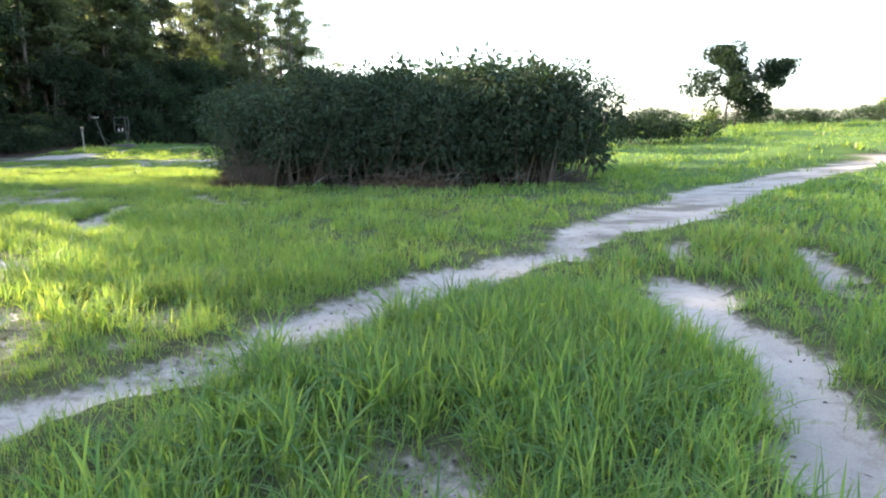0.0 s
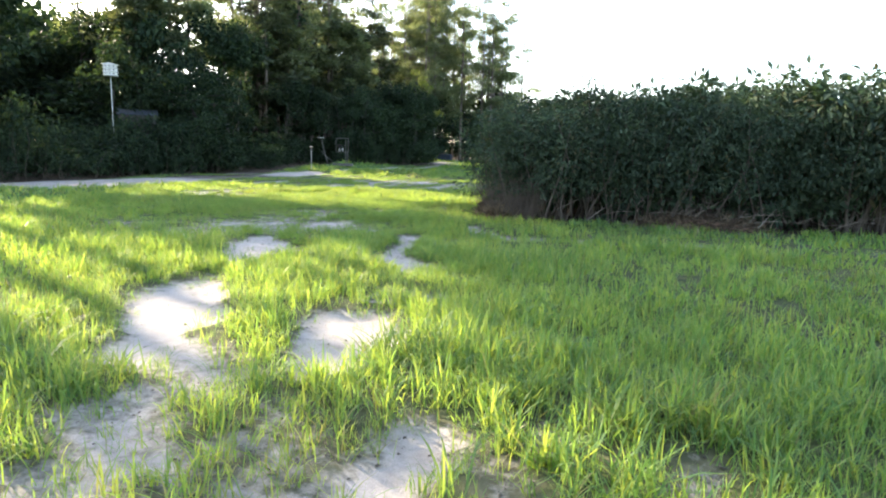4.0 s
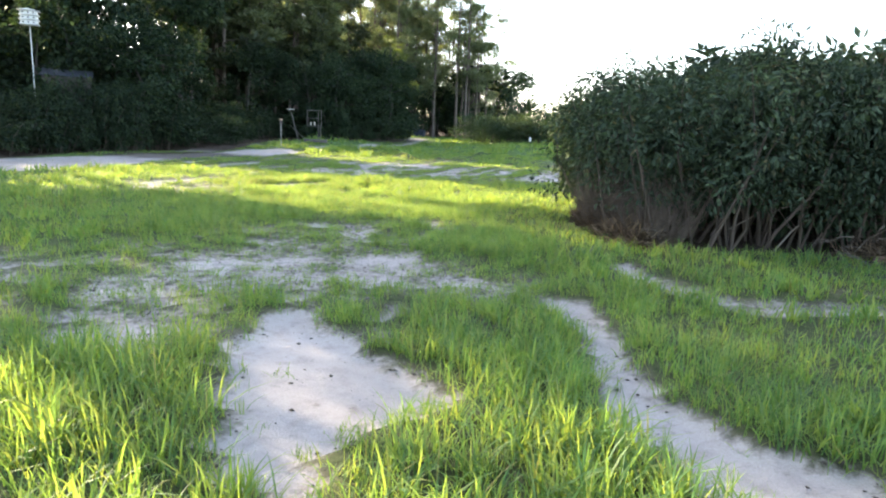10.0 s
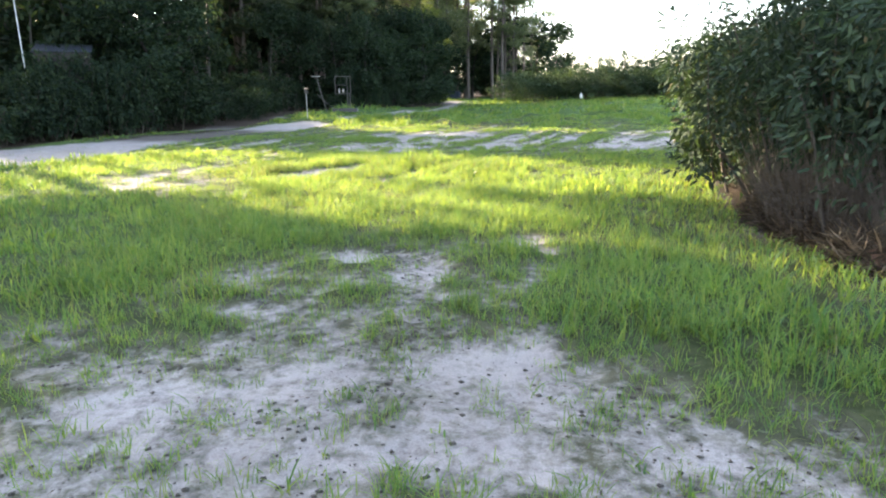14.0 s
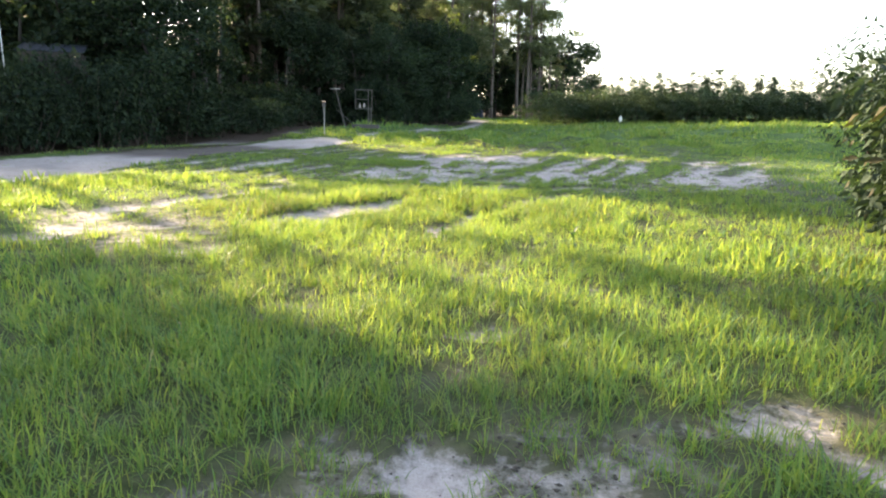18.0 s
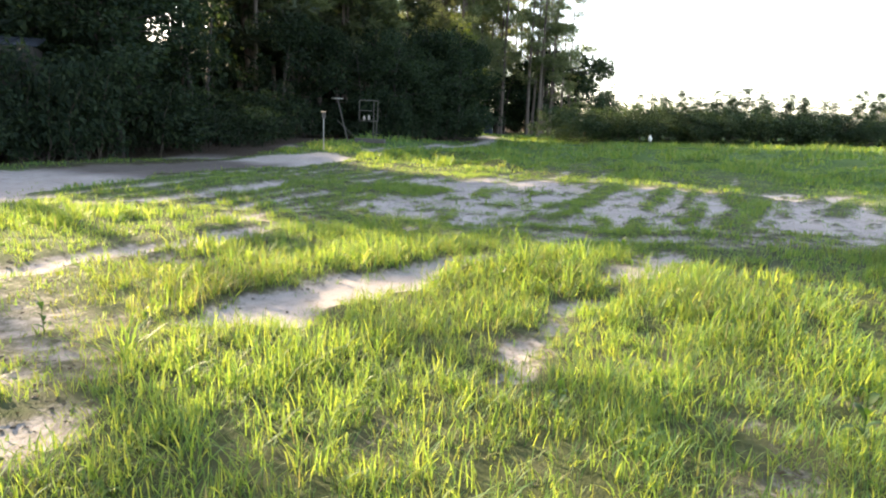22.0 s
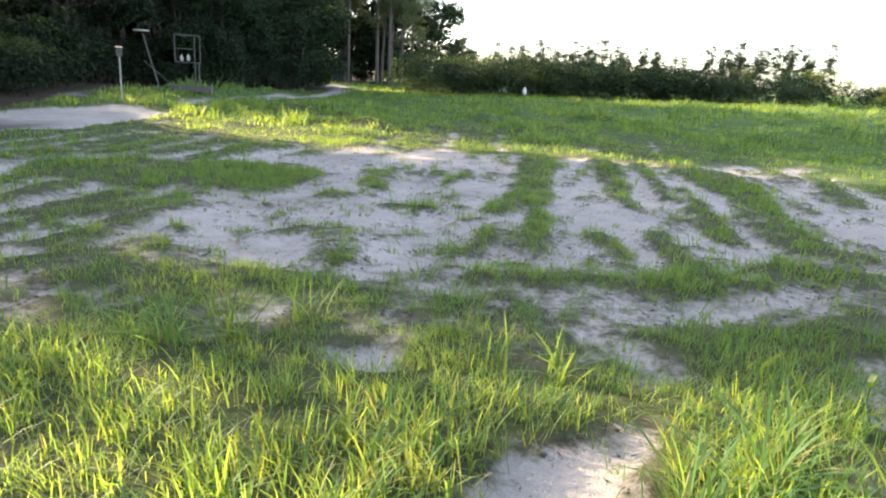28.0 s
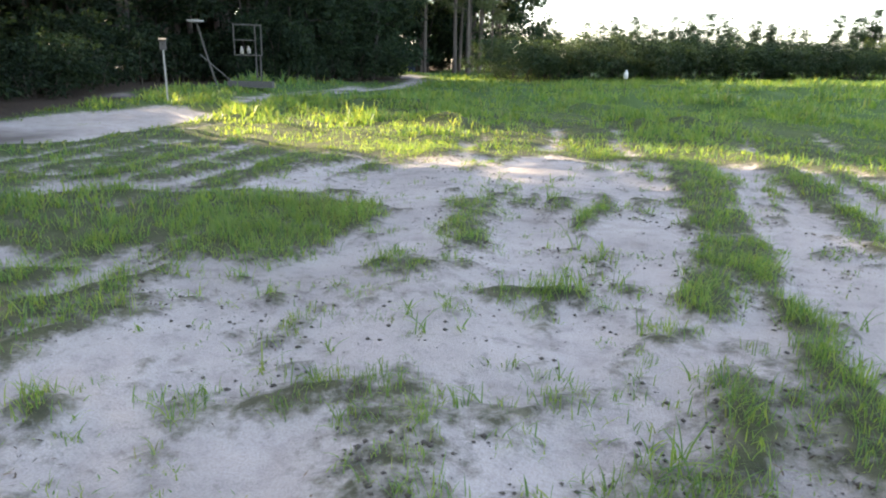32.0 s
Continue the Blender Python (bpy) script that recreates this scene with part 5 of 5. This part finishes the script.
def martin_house():
    """A tiered white bird house high on a pole."""
    thing = new("bird_house")
    part("pole", tube_mesh("pole", [(0, 0, -0.3), (0, 0, 2.8), (0, 0, 5.45)], [0.026, 0.025, 0.024], 8), STEEL, thing, "slim grey metal pole")
    for k in range(3):
        tier = part("tier", block(0.62, 0.5, 0.16, 0, 0, 5.56 + 0.2 * k), WHITE, thing)
        part("porch", block(0.74, 0.62, 0.025, 0, 0, 5.47 + 0.2 * k, 0.004), WHITE, tier)
        for x in (-0.2, 0.0, 0.2):
            # flat dark discs paint the shade of the holes; the tiers are solid
            bm = bmesh.new()
            bmesh.ops.create_circle(bm, cap_ends=True, segments=12, radius=0.035, matrix=Matrix.Translation((x, -0.254, 5.56 + 0.2 * k)) @ Matrix.Rotation(math.pi / 2, 4, "X"))
            part("entrance_shade_disc", bm, HOLE_SHADE, tier, "dark disc painted as the shade of a round hole")
    bm = bmesh.new()
    prof = [bm.verts.new((x, y, z)) for y in (-0.34, 0.34) for x, z in ((-0.42, 6.05), (0.42, 6.05), (0.0, 6.13))]
    for f in ((0, 1, 2), (5, 4, 3), (0, 3, 4, 1), (1, 4, 5, 2), (2, 5, 3, 0)):
        bm.faces.new([prof[i] for i in f])
    part("roof", bm, WHITE, thing)
    return tagged(thing, "white tiered bird house on a tall slim pole", "bird house")


martin = martin_house()
martin.matrix_basis = at(-30.3, 31.3, 35)


def shed():
    thing = new("shed")
    for x, y, sx, sy in ((0, -1.0, 2.0, 0.08), (0, 1.0, 2.0, 0.08), (-0.96, 0, 0.08, 1.92), (0.96, 0, 0.08, 1.92)):
        part("wall", block(sx, sy, 3.5, x, y, 1.7), BARK, thing)
    roof = part("roof", block(2.2, 2.2, 0.04, 0, 0, 3.66, 0.005, Matrix.Rotation(radians(11), 4, "X")), ROOF, thing, "blue-grey sheet metal roof")
    for k in range(7):
        part("roof_rib", block(0.03, 2.2, 0.03, -1.05 + 0.35 * k, 0, 3.695, 0, Matrix.Rotation(radians(11), 4, "X")), ROOF, roof)
    return tagged(thing, "dark wooden shed with a metal roof among trees", "shed")


shed_thing = shed()
shed_thing.matrix_basis = at(-31.0, 34.0, 40)


def nest_box_post():
    thing = new("nest_box")
    part("post", block(0.045, 0.045, 1.75, 0, 0, 0.6, 0.008), PALE_POST, thing, "pale wooden post")
    box = part("box", block(0.17, 0.15, 0.26, 0, 0.02, 1.5, 0.006), GREY_WOOD, thing)
    part("box_roof", block(0.21, 0.25, 0.025, 0, 0, 1.655, 0.004, Matrix.Rotation(radians(12), 4, "X")), GREY_WOOD, box)
    # flat dark disc paints the hole's shade on the solid box
    bm = bmesh.new()
    bmesh.ops.create_circle(bm, cap_ends=True, segments=14, radius=0.022, matrix=Matrix.Translation((0, -0.068, 1.53)) @ Matrix.Rotation(math.pi / 2, 4, "X"))
    part("entrance_shade_disc", bm, HOLE_SHADE, box, "dark disc painted as the shade of a round hole")
    return tagged(thing, "small grey nest box on a pale wooden post", "nest box")


nest_box = nest_box_post()
nest_box.matrix_basis = at(-24.5, 43.6, 25)


def hoop_pole():
    """A leaning pole that carries a flat ring."""
    thing = new("hoop_pole")
    part("pole", tube_mesh("pole", [(0.62, 0, -0.1), (0.3, 0, 1.1), (0.05, 0, 2.15)], [0.035, 0.033, 0.03], 8), GREY_WOOD, thing)
    ring = [(0.27 * math.cos(a), 0.27 * math.sin(a), 2.25) for a in np.linspace(0, 2 * math.pi, 25)]
    part("hoop", tube_mesh("hoop", ring, [0.03] * 25, 6), PALE_POST, thing, "pale flat ring")
    return tagged(thing, "leaning grey pole topped with a pale ring", "pole")


hoop = hoop_pole()
hoop.matrix_basis = at(-26.1, 48.3, 25)


def rack():
    """An open wooden frame on two legs with boards across it."""
    thing = new("wooden_stand")
    for x in (-0.5, 0.5):
        part("upright", block(0.045, 0.045, 1.15, x, 0, 1.72), GREY_WOOD, thing)
    for z in (1.17, 2.27):
        part("rail", block(1.05, 0.05, 0.05, 0, -0.002, z), GREY_WOOD, thing)
    part("upright", block(0.045, 0.045, 1.05, 0.28, 0, 1.72), GREY_WOOD, thing)
    part("shelf", block(0.7, 0.3, 0.035, -0.12, 0.14, 1.72, 0.005), GREY_WOOD, thing)
    for x, z in ((-0.24, 1.34), (0.02, 1.36)):
        part("jug", tube_mesh("jug", [(x, 0.1, z - 0.13), (x, 0.1, z - 0.12), (x, 0.1, z + 0.05), (x, 0.1, z + 0.1), (x, 0.1, z + 0.15)], [0.005, 0.07, 0.07, 0.03, 0.02], 10), PALE_POST, thing, "small pale jug")
    for x in (0.28, 0.44):
        part("leg", block(0.06, 0.06, 1.3, x, 0.05, 0.55), GREY_WOOD, thing)
    return tagged(thing, "weathered wooden frame stand on thin legs", "stand")


stand = rack()
stand.matrix_basis = at(-25.3, 50.6, 22)
plank = tagged(new("plank"), "grey plank leaning in the undergrowth", "plank")
part("board", block(1.7, 0.14, 0.035, 0, 0, 0.55, 0.004, Matrix.Rotation(radians(42), 4, "Y")), GREY_WOOD, plank)
plank.matrix_basis = at(-26.0, 49.6, 25)
trough = tagged(new("trough"), "low grey trough on the ground by the stand", "trough")
part("floor", block(1.5, 0.5, 0.04, 0, 0, 0.1, 0.006), GREY_WOOD, trough)
for y_ in (-0.27, 0.27):
    part("side", block(1.5, 0.04, 0.22, 0, y_, 0.16, 0.006), GREY_WOOD, trough)
for x_ in (-0.77, 0.77):
    part("end", block(0.04, 0.58, 0.22, x_, 0, 0.16, 0.006), GREY_WOOD, trough)
trough.matrix_basis = at(-24.6, 49.2, 15)

stake = tagged(new("marker_stake"), "white jug hung on a thin stake in the field", "marker")
part("stick", tube_mesh("stick", [(0, 0, -0.2), (0.02, 0, 1.15)], [0.014, 0.012], 6), GREY_WOOD, stake)
part("jug", tube_mesh("jug", [(0, 0, 0.72), (0, 0, 0.74), (0, 0, 0.98), (0, 0, 1.06), (0, 0, 1.13)], [0.01, 0.1, 0.1, 0.04, 0.025], 12), WHITE, stake, "white plastic jug")
stake.matrix_basis = at(-10.2, 58.5)

pile = tagged(new("covered_pile"), "low pile under a grey-blue tarpaulin below the pines", "covered pile")
bm = block(3.4, 1.6, 1.1, 0, 0, 0.5, 0.2)
part("tarpaulin", bm, ROOF, pile)
part("board", block(2.2, 0.12, 0.9, -2.6, 0.3, 0.45, 0.01, Matrix.Rotation(radians(18), 4, "X")), GREY_WOOD, pile)
pile.matrix_basis = at(-28.4, 91, 10)
panel = tagged(new("white_panel"), "small white board propped beside the covered pile", "board")
part("sheet", block(0.8, 0.05, 0.9, 0, 0, 0.42, 0.01, Matrix.Rotation(radians(24), 4, "X")), WHITE, panel)
panel.matrix_basis = at(-30.8, 90, 20)
